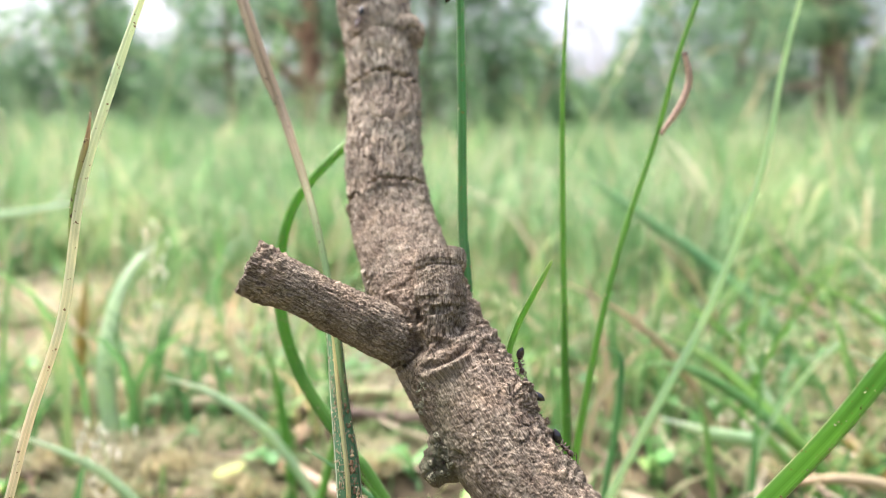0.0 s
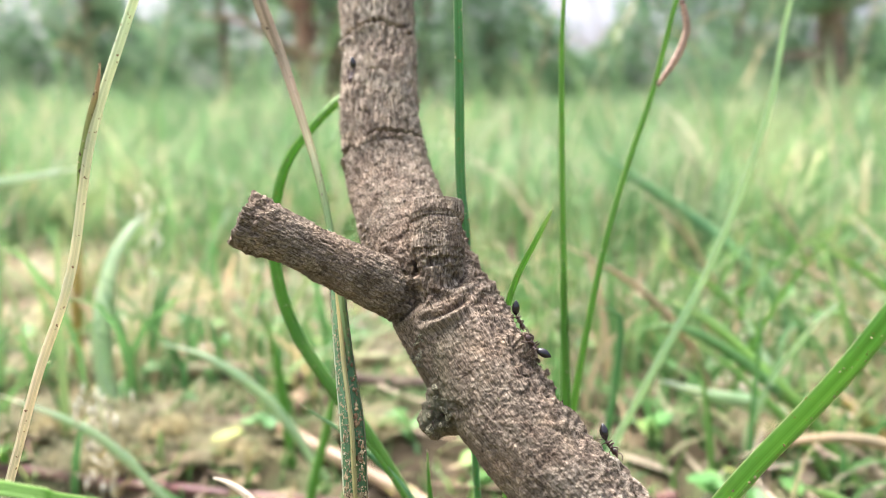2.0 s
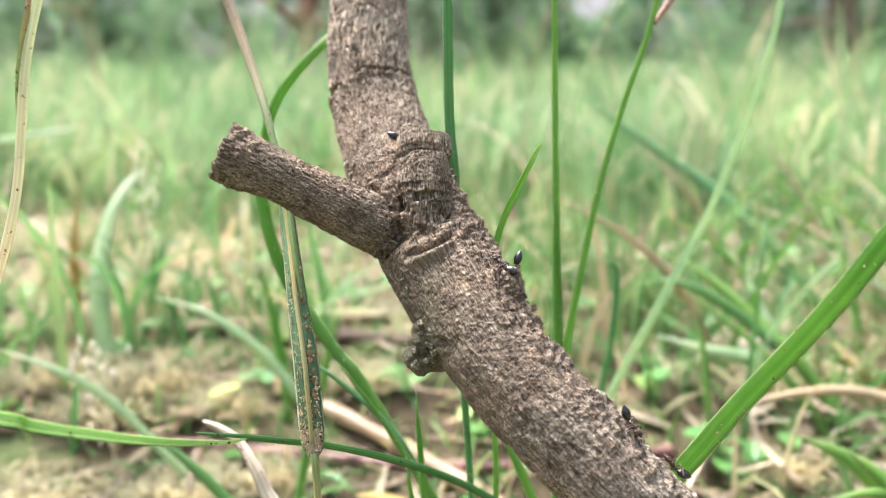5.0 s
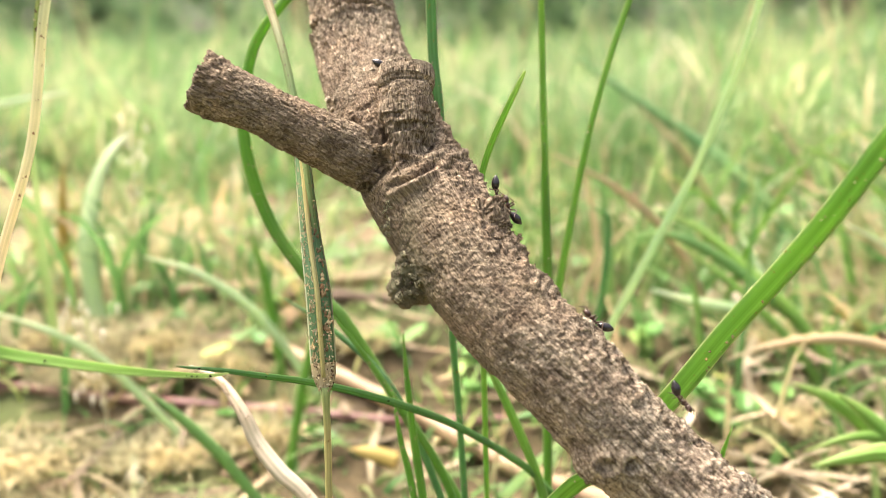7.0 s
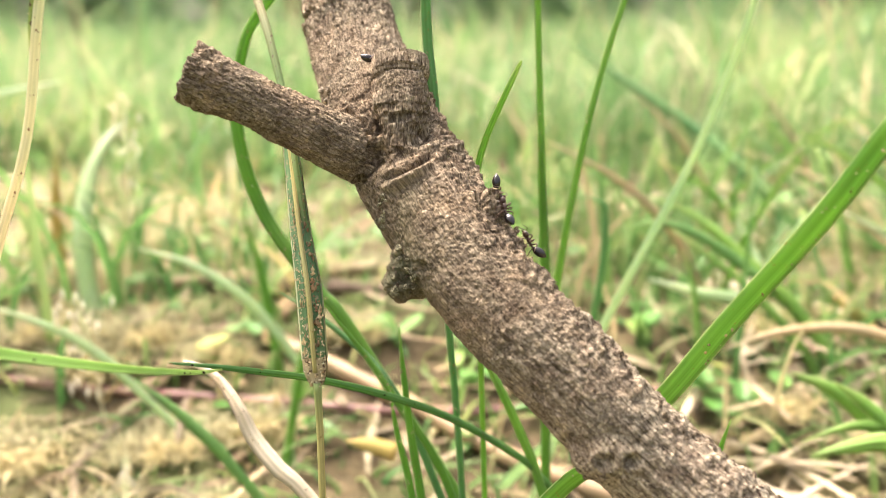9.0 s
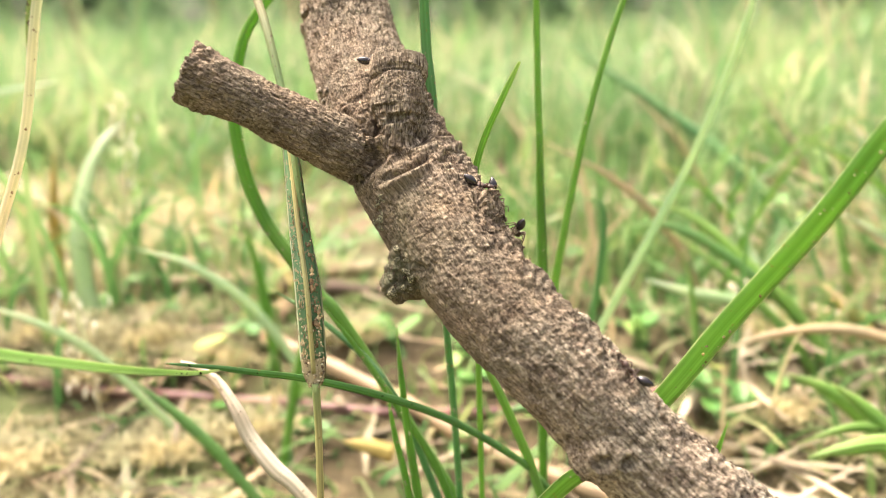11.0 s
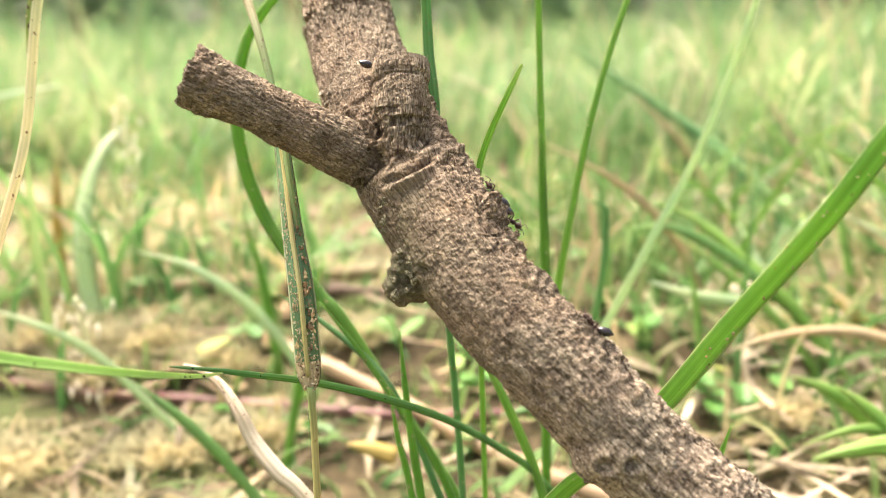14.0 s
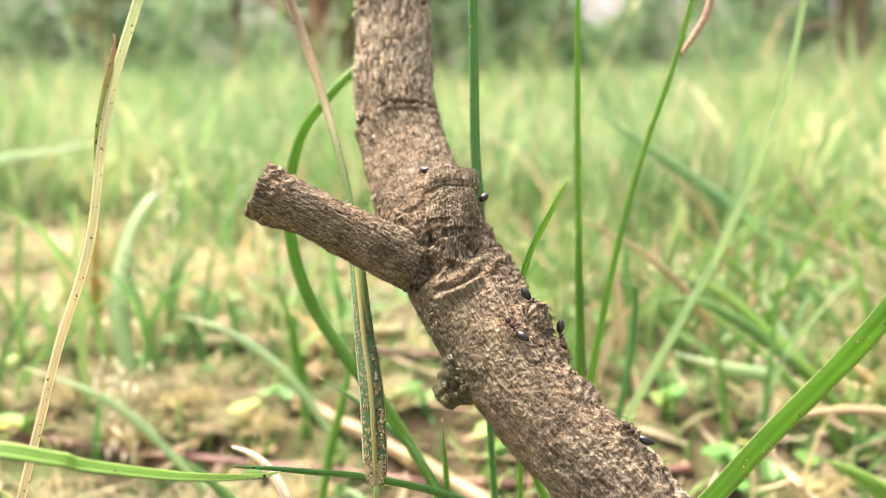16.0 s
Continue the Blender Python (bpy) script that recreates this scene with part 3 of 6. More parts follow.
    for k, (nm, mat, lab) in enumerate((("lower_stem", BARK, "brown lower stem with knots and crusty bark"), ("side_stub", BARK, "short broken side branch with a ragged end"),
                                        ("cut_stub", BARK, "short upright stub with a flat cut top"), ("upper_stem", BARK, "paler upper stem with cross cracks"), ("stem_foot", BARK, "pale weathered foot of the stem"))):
        sel = polys[fl == k]
        used, inv = np.unique(sel, return_inverse=True)
        inv = inv.reshape(sel.shape)
        pm = mesh_of(nm, co[used] - np.array(twig.location), inv, mat)
        at = pm.attributes.new("grain", "FLOAT_VECTOR", "POINT")
        at.data.foreach_set("vector", gr[used].astype(np.float32).ravel() * 1.15)
        for key, val in (("tone", tone), ("green", green)):
            pm.attributes.new(key, "FLOAT", "POINT").data.foreach_set("value", val[used].astype(np.float32))
        out.append(under(new(nm, pm), twig, lab))
    bpy.data.meshes.remove(me)
    return twig, co, polys


CRACKS = ((0.0995, 0.0034, 0.00046), (0.0800, 0.0034, 0.00046), (0.0905, 0.0005, 0.0003), (0.1085, 0.0008, 0.0004), (0.115, 0.0006, 0.0004))
PITS = (((0.0030, 0.1005, 0.0466), 0.0016, 0.0007), ((0.0060, 0.0995, 0.0482), 0.0012, 0.0008), ((0.0262, 0.0850, 0.0288), 0.0019, 0.0021), ((0.0287, 0.0850, 0.0286), 0.0016, 0.0018), ((0.0003, 0.1070, 0.0557), 0.0006, 0.0010),
        ((-0.0030, 0.1090, 0.0578), 0.0012, 0.0019), ((-0.0012, 0.1085, 0.0628), 0.0006, 0.0012), ((0.0010, 0.1100, 0.0660), 0.0007, 0.0012), ((0.0225, 0.0880, 0.0308), 0.0007, 0.0006))
KNOBS = (((0.0240, 0.0905, 0.0357), 0.0007, 0.0009), ((0.0225, 0.0905, 0.0342), 0.0006, 0.0008), ((0.0320, 0.0860, 0.0335), 0.0007, 0.0007), ((-0.0128, 0.1300, 0.0830), 0.0006, 0.0008), ((-0.0005, 0.1050, 0.0440), 0.0009, 0.0008),
         ((0.0300, 0.0850, 0.0310), 0.0006, 0.0006), ((0.0105, 0.0990, 0.0400), 0.0006, 0.0005))
TWIG, TWIG_CO, TWIG_FACES = build_twig()
BARK_TREE = BVHTree.FromPolygons([Vector(c) for c in TWIG_CO], [tuple(int(i) for i in f) for f in TWIG_FACES])


# ---------------------------------------------------------------- bark crumbs and ant nest crust on the stem
def chip_mesh(name, size, seed, material, tone=0.0):
    rnd = random.Random(seed)
    bm = bmesh.new()
    bmesh.ops.create_icosphere(bm, subdivisions=1, radius=size)
    for v in bm.verts:
        v.co = Vector((v.co.x * (1.2 + rnd.uniform(-0.4, 0.4)), v.co.y * (0.8 + rnd.uniform(-0.3, 0.3)), v.co.z * (0.45 + rnd.uniform(-0.2, 0.2))))
    me = bpy.data.meshes.new(name)
    bm.to_mesh(me)
    bm.free()
    me.materials.append(material)
    at = me.attributes.new("grain", "FLOAT_VECTOR", "POINT")
    at.data.foreach_set("vector", np.array([v.co[:] for v in me.vertices], dtype=np.float32).ravel() * 1500)
    me.attributes.new("tone", "FLOAT", "POINT").data.foreach_set("value", [tone] * len(me.vertices))
    return me


def build_bark_flakes():
    base = Vector(TWIG.location)
    kinds = [chip_mesh("bark_flake", 0.00045 + 0.0001 * k, k, m, tn) for k, (m, tn) in enumerate(((CRUST, 0), (BARK, 0.1), (BARK, 0.0), (BARK, 0.75), (CRUST, 0), (LICHEN, 0), (LICHEN, 0)))]
    rnd = random.Random(5)
    spots = []
    # crusty clump on the flank of the fork
    for _ in range(34):
        spots.append((Vector((0.0152, 0.1030, 0.0545)) + Vector((rnd.gauss(0, 0.0016), rnd.gauss(0, 0.0012), rnd.gauss(0, 0.0024))), (0, 1, 2, 2), 0.8))
    # along the rough flank
    for _ in range(110):
        i = rnd.randrange(10, 42)
        a = STEM[min(i, len(STEM) - 1)]
        spots.append((Vector(a[:3]) + Vector((0.7, -0.25, 0.6)) * a[3] + Vector((rnd.gauss(0, 0.001), rnd.gauss(0, 0.002), rnd.gauss(0, 0.001))), (1, 1, 2, 2, 0), 0.75))
    # lichen crust on the knot and below it
    for _ in range(26):
        spots.append((Vector((0.0022, 0.1005, 0.0463)) + Vector((rnd.gauss(0, 0.0013), rnd.gauss(0, 0.001), rnd.gauss(0, 0.0016))), (5, 2, 6), 0.5))
    for _ in range(14):
        spots.append((Vector((0.0004, 0.1055, 0.0545)) + Vector((rnd.gauss(0, 0.0008), rnd.gauss(0, 0.001), rnd.gauss(0, 0.0018))), (5, 6), 0.5))
    # rough lumps about the old scar low on the stem
    for _ in range(22):
        spots.append((Vector((0.0272, 0.0865, 0.0288)) + Vector((rnd.gauss(0, 0.0024), rnd.gauss(0, 0.001), rnd.gauss(0, 0.0022))), (1, 1, 2), 0.55))
    # loose scales on the upper stem
    for _ in range(110):
        a = STEM[rnd.randrange(50, len(STEM) - 6)]
        th = rnd.uniform(0, 6.28)
        spots.append((Vector(a[:3]) + Vector((math.cos(th), math.sin(th), 0)) * a[3], (1, 3, 3, 3, 0), 0.8))
    for p, ids, big in spots:
        hit, nor, _, _ = BARK_TREE.find_nearest(p)
        if hit is None:
            continue
        ob = new("bark_flake", kinds[rnd.choice(ids)])
        up = nor.to_track_quat("Z", "Y").to_matrix().to_4x4()
        s = big * rnd.uniform(0.5, 1.3)
        ob.parent = TWIG
        ob.matrix_basis = Matrix.Translation(hit + nor * 0.0001 - base) @ up @ pose(0, 0, 0, rnd.uniform(-35, 35), rnd.uniform(-35, 35), rnd.uniform(0, 360)) @ Matrix.Scale(s, 4)
    # fine bristles on the silhouette, too many to count
    vs, fs = [], []
    for _ in range(500):
        a = STEM[rnd.randrange(8, len(STEM) - 4)]
        th = rnd.uniform(0, 6.28)
        hit, nor, _, _ = BARK_TREE.find_nearest(Vector(a[:3]) + Vector((math.cos(th), math.sin(th), rnd.uniform(-0.3, 0.3))) * a[3])
        d = (nor + Vector((rnd.gauss(0, 0.6), rnd.gauss(0, 0.6), rnd.gauss(0, 0.6)))).normalized() * rnd.uniform(0.0003, 0.0009)
        w = 0.00006
        k = len(vs)
        q = hit - base
        vs += [q + Vector((w, 0, 0)), q + Vector((-w, w, 0)), q + Vector((0, -w, w)), q + d]
        fs += [(k, k + 1, k + 3), (k + 1, k + 2, k + 3), (k + 2, k, k + 3)]
    under(new("bark_bristles", mesh_of("bark_bristles", vs, fs, CRUST)), TWIG, kind="stuff")


build_bark_flakes()


# ---------------------------------------------------------------- single grass blades near the twig
def specks_on(thing, path, width, count, material, seed, size=0.00012, name="specks", across=(-0.95, 0.95), run=(0.0, 1.0), long=1.0):
    """Grains strewn over a blade: across its width, along a part of its run, each up to long times as high as wide."""
    rnd = random.Random(seed)
    vs, fs = [], []
    n = len(path) - 1
    for _ in range(count):
        i = min(n - 1, max(0, int(n * rnd.uniform(*run))))
        c = path[i] + (path[i + 1] - path[i]) * rnd.random() + np.array([rnd.uniform(*across) * width[i], -width[i] * 0.12 - 0.00008, 0])
        r = size * rnd.uniform(0.5, 1.7)
        k = len(vs)
        up = rnd.uniform(1, long)
        vs += [c + np.array(d) * r * rnd.uniform(0.7, 1.3) for d in ((1, 0, 0), (-1, 0, 0), (0, 1, 0), (0, -1, 0), (0.5 * rnd.uniform(-1, 1), 0, up), (0.5 * rnd.uniform(-1, 1), 0, -up))]
        fs += [(k + a, k + b, k + d) for a, b, d in ((0, 2, 4), (2, 1, 4), (1, 3, 4), (3, 0, 4), (2, 0, 5), (1, 2, 5), (3, 1, 5), (0, 3, 5))]
    me = mesh_of(name, vs, fs, material, smooth=False)
    return under(new(name, me), thing, kind="stuff")


TUBE = tube_profile(10)


def grass_blade(pts, material, label, name="grass_plant", profile=LEAF_PROFILE, side=(1, 0.15, 0), per=7, root=True, specks=0, seed=1, category="grass", speck_mat=None):
    """pts: rows of x, y, z, half width, from the tip down. The origin is at the foot of the blade."""
    rows = [tuple(p) for p in pts][::-1]
    if root and rows[0][2] > GROUND - 0.002:
        a, b = np.array(rows[0]), np.array(rows[1])
        d = a[:3] - b[:3]
        d[2] = min(d[2], -0.35 * np.linalg.norm(d[:2]) - 1e-4)
        down = (a[2] - GROUND + 0.004) / -d[2]
        foot = a[:3] + d * down * np.array([0.75, 0.75, 1.0])
        on = (foot - a[:3]) * (foot[2] - FOOT) / max(a[2] - foot[2], 1e-4)
        rows = [(*(foot + on), a[3] * 0.85), (*foot, a[3] * 0.9)] + rows
    s = spline(rows, per)
    path, wid = s[:, :3], np.maximum(s[:, 3], 0.00005)
    foot = path[0].copy()
    v, f, uv = sweep(path - foot, profile, side, wid)
    thing = tagged(new(name), label, category)
    thing.location = foot
    kid = "leaf" if "leaf" in name else ("stalk" if profile is TUBE else "blade")
    ob = under(new(kid, mesh_of(kid, v, f, material, uv)), thing)
    if specks:
        specks_on(ob, path - foot, wid, specks, speck_mat or SPECK, seed)
    return thing


left_stalk = grass_blade([(-0.0295, 0.1, 0.1165, 0.0004), (-0.0313, 0.1, 0.1119, 0.00047), (-0.0335, 0.1, 0.1065, 0.0004), (-0.0372, 0.1, 0.0975, 0.00058), (-0.0423, 0.1, 0.0834, 0.00058),
                          (-0.0458, 0.1, 0.0664, 0.0006), (-0.0509, 0.1, 0.0527, 0.0006), (-0.0545, 0.1, 0.0415, 0.0006), (-0.0590, 0.1, 0.0275, 0.0006), (-0.0645, 0.1, 0.0105, 0.0006)], STRAW,
                         "thin straw-coloured grass stalk with a withered leaf tip", "grass_plant", TUBE, specks=26, seed=3, speck_mat=GRIT)
brown_stalk = grass_blade([(-0.0372, 0.146, 0.1254, 0.0007), (-0.0330, 0.1425, 0.1148, 0.0009), (-0.0294, 0.1395, 0.1056, 0.0009), (-0.0249, 0.136, 0.0947, 0.00085), (-0.0205, 0.130, 0.0842, 0.0007), (-0.0172, 0.124, 0.0763, 0.0006),
                           (-0.0142, 0.118, 0.0664, 0.00055), (-0.0121, 0.112, 0.0574, 0.0005), (-0.0099, 0.106, 0.0460, 0.0005), (-0.0091, 0.1015, 0.0400, 0.00045), (-0.0087, 0.1000, 0.0341, 0.00045), (-0.0086, 0.099, 0.0266, 0.0004), (-0.0086, 0.098, 0.0173, 0.0004)],
                          BROWN_ST, "brown dry grass stalk with a rotting leaf sheath", "grass_plant", TUBE, specks=30, seed=4, speck_mat=GRIT)


def add_leaf_part(thing, name, pts, material, label="", profile=LEAF_PROFILE, side=(1, 0.15, 0), per=7, specks=0, seed=1, speck_mat=None):
    s = spline([tuple(p) for p in pts][::-1], per)
    path = s[:, :3] - np.array(thing.location)
    wid = np.maximum(s[:, 3], 0.00005)
    v, f, uv = sweep(path, profile, side, wid)
    ob = under(new(name, mesh_of(name, v, f, material, uv)), thing, label)
    if specks:
        specks_on(ob, path, wid, specks, speck_mat or SPECK, seed)
    return ob


def decay_on_sheath():
    """Pale scratches on one half of the sheath, brown crumbs on the other, cream crumbs near its end."""
    sheath = [o for o in brown_stalk.children if o.name.startswith("leaf_sheath")][0]
    s = spline([(-0.0089, 0.0998, 0.0360, 0.0016), (-0.0092, 0.1010, 0.0395, 0.0016), (-0.0098, 0.1033, 0.0449, 0.00145), (-0.0114, 0.1083, 0.0515, 0.0012), (-0.0132, 0.1146, 0.0607, 0.0009)], 9)
    path = s[:, :3] - np.array(brown_stalk.location)
    specks_on(sheath, path, s[:, 3], 130, SPECK, 91, 0.00007, "pale_decay", (-0.9, -0.2), (0.0, 0.9), 4.0)
    specks_on(sheath, path, s[:, 3], 60, CRUMB, 92, 0.00017, "brown_decay", (0.25, 0.9), (0.15, 0.95), 2.0)
    specks_on(sheath, path, s[:, 3], 9, CRUMB, 94, 0.00026, "brown_decay", (0.3, 0.75), (0.2, 0.8), 1.4)
    specks_on(sheath, path, s[:, 3], 130, SPECK, 93, 0.00009, "cream_decay", (-0.9, 0.9), (0.0, 0.32), 1.8)


add_leaf_part(left_stalk, "withered_tip", [(-0.0402, 0.0990, 0.0926, 0.00008), (-0.0409, 0.0992, 0.0895, 0.0003), (-0.0422, 0.0995, 0.0855, 0.00045), (-0.0436, 0.0998, 0.0805, 0.0004), (-0.0443, 0.1, 0.0765, 0.0002)],
              STRAW_TIP, "withered brown leaf tip", specks=12, seed=8)
add_leaf_part(brown_stalk, "leaf_sheath", [(-0.0150, 0.1185, 0.0690, 0.0003), (-0.0142, 0.1176, 0.0660, 0.0008), (-0.0132, 0.1146, 0.0607, 0.0011), (-0.0114, 0.1083, 0.0515, 0.0014), (-0.0098, 0.1033, 0.0449, 0.0017), (-0.0092, 0.1010, 0.0395, 0.0017), (-0.0089, 0.0998, 0.0360, 0.0017)],
              ROT, "dark green rotting leaf sheath", specks=60, seed=9)
decay_on_sheath()
add_leaf_part(brown_stalk, "sheath_end", [(-0.0089, 0.0997, 0.0362, 0.0016), (-0.0088, 0.0994, 0.0345, 0.0015), (-0.0087, 0.0992, 0.0330, 0.0010), (-0.0087, 0.0992, 0.0324, 0.0004)],
              ROT_END, "rotted crumbly brown sheath end", specks=90, seed=10, per=5)
add_leaf_part(brown_stalk, "midrib", [(-0.0145, 0.1170, 0.0665, 0.00028), (-0.0132, 0.1140, 0.0607, 0.00032), (-0.0114, 0.1077, 0.0515, 0.00034), (-0.0098, 0.1026, 0.0449, 0.00034), (-0.0092, 0.1003, 0.0395, 0.00033), (-0.0088, 0.0990, 0.0345, 0.0003)],
              MIDRIB, "pale yellowish midrib", profile=TUBE, per=5)
add_leaf_part(brown_stalk, "stalk_base", [(-0.0087, 0.0992, 0.0330, 0.0005), (-0.0086, 0.0990, 0.0266, 0.00047), (-0.0086, 0.0980, 0.0173, 0.00047), (-0.0086, 0.0975, 0.002, 0.00047), (-0.0086, 0.0970, -0.048, 0.00047)],
              MIDRIB, "straw-yellow lower stalk", profile=TUBE, per=5)
add_leaf_part(brown_stalk, "dry_husk", [(-0.0372, 0.1447, 0.1250, 0.0004), (-0.0334, 0.1413, 0.1148, 0.00055), (-0.0309, 0.1389, 0.1084, 0.00055), (-0.0286, 0.1369, 0.1019, 0.0005), (-0.0258, 0.1349, 0.0958, 0.0002)],
              TAN, "split brown husk", specks=20, seed=11, speck_mat=GRIT)

grass_blade([(-0.0060, 0.160, 0.0965, 0.0004), (-0.0105, 0.156, 0.0942, 0.0006), (-0.0155, 0.149, 0.0896, 0.0008), (-0.0209, 0.1457, 0.0838, 0.00085), (-0.0251, 0.145, 0.0780, 0.0009), (-0.0272, 0.1445, 0.0712, 0.0010), (-0.0281, 0.144, 0.0638, 0.0011),
                      (-0.0267, 0.143, 0.0543, 0.0012), (-0.0235, 0.142, 0.0459, 0.0012), (-0.0190, 0.140, 0.0395, 0.0012), (-0.0140, 0.138, 0.0332, 0.0011), (-0.0075, 0.135, 0.0257, 0.0010)], GREEN,
                     "green grass blade bowed over behind the twig", specks=40, seed=12)
tall = grass_blade([(0.0046, 0.1295, 0.134, 0.00045), (0.0052, 0.128, 0.1199, 0.0006), (0.0055, 0.127, 0.1119, 0.00062), (0.0059, 0.126, 0.0943, 0.00072), (0.0062, 0.126, 0.0762, 0.0008), (0.0070, 0.125, 0.0672, 0.0008), (0.0080, 0.1245, 0.048, 0.0007),
                    (0.0087, 0.124, 0.0311, 0.0006), (0.0095, 0.124, 0.0198, 0.0006), (0.0105, 0.123, 0.0017, 0.0006)], GREEN_B, "tall upright blue-green grass blade with pollen grains", specks=60, seed=13)
thin = grass_blade([(0.0247, 0.142, 0.1170, 0.00008), (0.0244, 0.142, 0.1130, 0.00025), (0.0242, 0.142, 0.104, 0.0004), (0.0241, 0.142, 0.0952, 0.0005), (0.0249, 0.142, 0.0697, 0.0006), (0.0256, 0.142, 0.0538, 0.0007), (0.0262, 0.142, 0.0342, 0.0008)], GREEN_Y,
                   "thin upright fresh green grass blade with a sharp tip", specks=16, seed=14)
grass_blade([(0.0250, 0.1412, 0.0606, 0.00025), (0.0251, 0.1410, 0.0590, 0.0005), (0.0256, 0.141, 0.0487, 0.0008), (0.0262, 0.1405, 0.0348, 0.0010), (0.0265, 0.1405, 0.02, 0.001)], GREEN,
            "short blunt green grass blade beside a taller one", specks=6, seed=15)
host = grass_blade([(0.0560, 0.151, 0.139, 0.0001), (0.0523, 0.15, 0.1256, 0.00035), (0.0499, 0.15, 0.1165, 0.00045), (0.0464, 0.149, 0.1061, 0.0005), (0.0425, 0.148, 0.0904, 0.00055), (0.0378, 0.146, 0.0768, 0.0006), (0.0341, 0.144, 0.0642, 0.00062),
                    (0.0311, 0.143, 0.0493, 0.0007), (0.0283, 0.142, 0.032, 0.0008), (0.0277, 0.142, 0.02, 0.0008)], GREEN_Y, "slender green grass blade carrying a caterpillar", specks=10, seed=16)
pale = grass_blade([(0.0850, 0.172, 0.137, 0.0003), (0.0815, 0.173, 0.1285, 0.0005), (0.0797, 0.175, 0.1209, 0.0006), (0.0773, 0.176, 0.1072, 0.0007), (0.0755, 0.177, 0.0899, 0.0008), (0.0717, 0.178, 0.0732, 0.0009), (0.0641, 0.179, 0.0506, 0.0010), (0.0559, 0.18, 0.0325, 0.0011), (0.0435, 0.181, 0.0051, 0.0011)], PALE_G, "pale bluish grass blade rising behind the twig", seed=17)
grass_blade([(0.0187, 0.111, 0.0727, 0.0002), (0.0176, 0.1115, 0.0703, 0.0004), (0.0164, 0.112, 0.0677, 0.00045), (0.0142, 0.114, 0.0623, 0.0005), (0.0130, 0.115, 0.0574, 0.0005), (0.0128, 0.1165, 0.0499, 0.0005), (0.0135, 0.120, 0.03, 0.0005)], GREEN_Y,
            "short green grass blade with a dried brown tip", specks=3, seed=18)
wide = grass_blade([(0.0605, 0.0835, 0.0775, 0.00133), (0.0566, 0.086, 0.0690, 0.00149), (0.0543, 0.088, 0.0640, 0.00155), (0.0514, 0.09, 0.0577, 0.00155), (0.0483, 0.092, 0.0517, 0.00157), (0.0422, 0.095, 0.0416, 0.00161), (0.0362, 0.098, 0.0309, 0.00163),
                    (0.0283, 0.101, 0.0197, 0.00155), (0.0226, 0.103, 0.0134, 0.00144)], GREEN_Y, "broad bright green grass blade with worn spots", side=(0.75, 0.1, -0.6), specks=26, seed=19, profile=FLAT_PROFILE)
specks_on(wide.children[0], spline([(0.0362, 0.0975, 0.0309), (0.0483, 0.0915, 0.0517), (0.0543, 0.0875, 0.0640), (0.0605, 0.083, 0.0775)], 8) - np.array(wide.location), np.full(25, 0.001), 16, SPOT, 95, 0.00014, "worn_spots", (-0.9, 0.9), (0.0, 1.0), 1.8)
lying = grass_blade([(-0.0196, 0.0965, 0.0362, 0.00012), (-0.0221, 0.093, 0.0373, 0.00035), (-0.0277, 0.085, 0.0413, 0.0006), (-0.0366, 0.08, 0.0451, 0.0008), (-0.0385, 0.078, 0.0468, 0.0009), (-0.0470, 0.074, 0.0495, 0.00105), (-0.0610, 0.072, 0.0440, 0.00115), (-0.0740, 0.072, 0.0200, 0.0011)],
                    GREEN_Y, "long green grass blade bent low across the grass", side=(0.1, 0.3, 1), specks=20, seed=20, speck_mat=GRIT)
grass_blade([(-0.0250, 0.0935, 0.0384, 0.00012), (-0.0205, 0.0965, 0.0366, 0.0003), (-0.0166, 0.1, 0.0344, 0.00042), (-0.0099, 0.107, 0.0301, 0.0005), (-0.0004, 0.115, 0.0236, 0.0006), (0.0089, 0.119, 0.0178, 0.0006), (0.0181, 0.122, 0.0105, 0.0006), (0.0241, 0.124, 0.0041, 0.0006)],
            DARK_G, "slender dark green grass blade arched under the twig", side=(0.1, 0.3, 1), specks=8, seed=30, speck_mat=GRIT)
dry = grass_blade([(-0.0360, 0.128, 0.0247, 0.0002), (-0.0330, 0.1275, 0.0238, 0.0005), (-0.0298, 0.127, 0.0215, 0.0008), (-0.0264, 0.125, 0.0172, 0.0011), (-0.0243, 0.124, 0.0128, 0.0013), (-0.0201, 0.122, 0.0081, 0.0014), (-0.0151, 0.121, 0.0032, 0.0012)], DRY,
                  "curled dry cream leaf speckled with dark grit", "dead_grass_leaf", side=(0.58, 0.56, 0.42), specks=46, seed=21, speck_mat=CRUMB, category="leaf")
grass_blade([(-0.0222, 0.135, 0.0354, 0.00006), (-0.0190, 0.134, 0.0337, 0.00022), (-0.0139, 0.132, 0.0311, 0.00043), (-0.0061, 0.129, 0.0255, 0.00058), (-0.0013, 0.126, 0.0206, 0.00065), (0.003, 0.124, 0.012, 0.00065)], GREEN_B, "slanting green grass blade with a fine tip", specks=14, seed=22)
grass_blade([(-0.0125, 0.1272, 0.0356, 0.00014), (-0.0057, 0.126, 0.0267, 0.00043), (-0.0003, 0.124, 0.019, 0.00058), (0.0052, 0.122, 0.0108, 0.00065), (0.0087, 0.121, 0.0028, 0.00065)], GREEN, "slanting green grass blade at the foot of the twig", specks=10, seed=23)
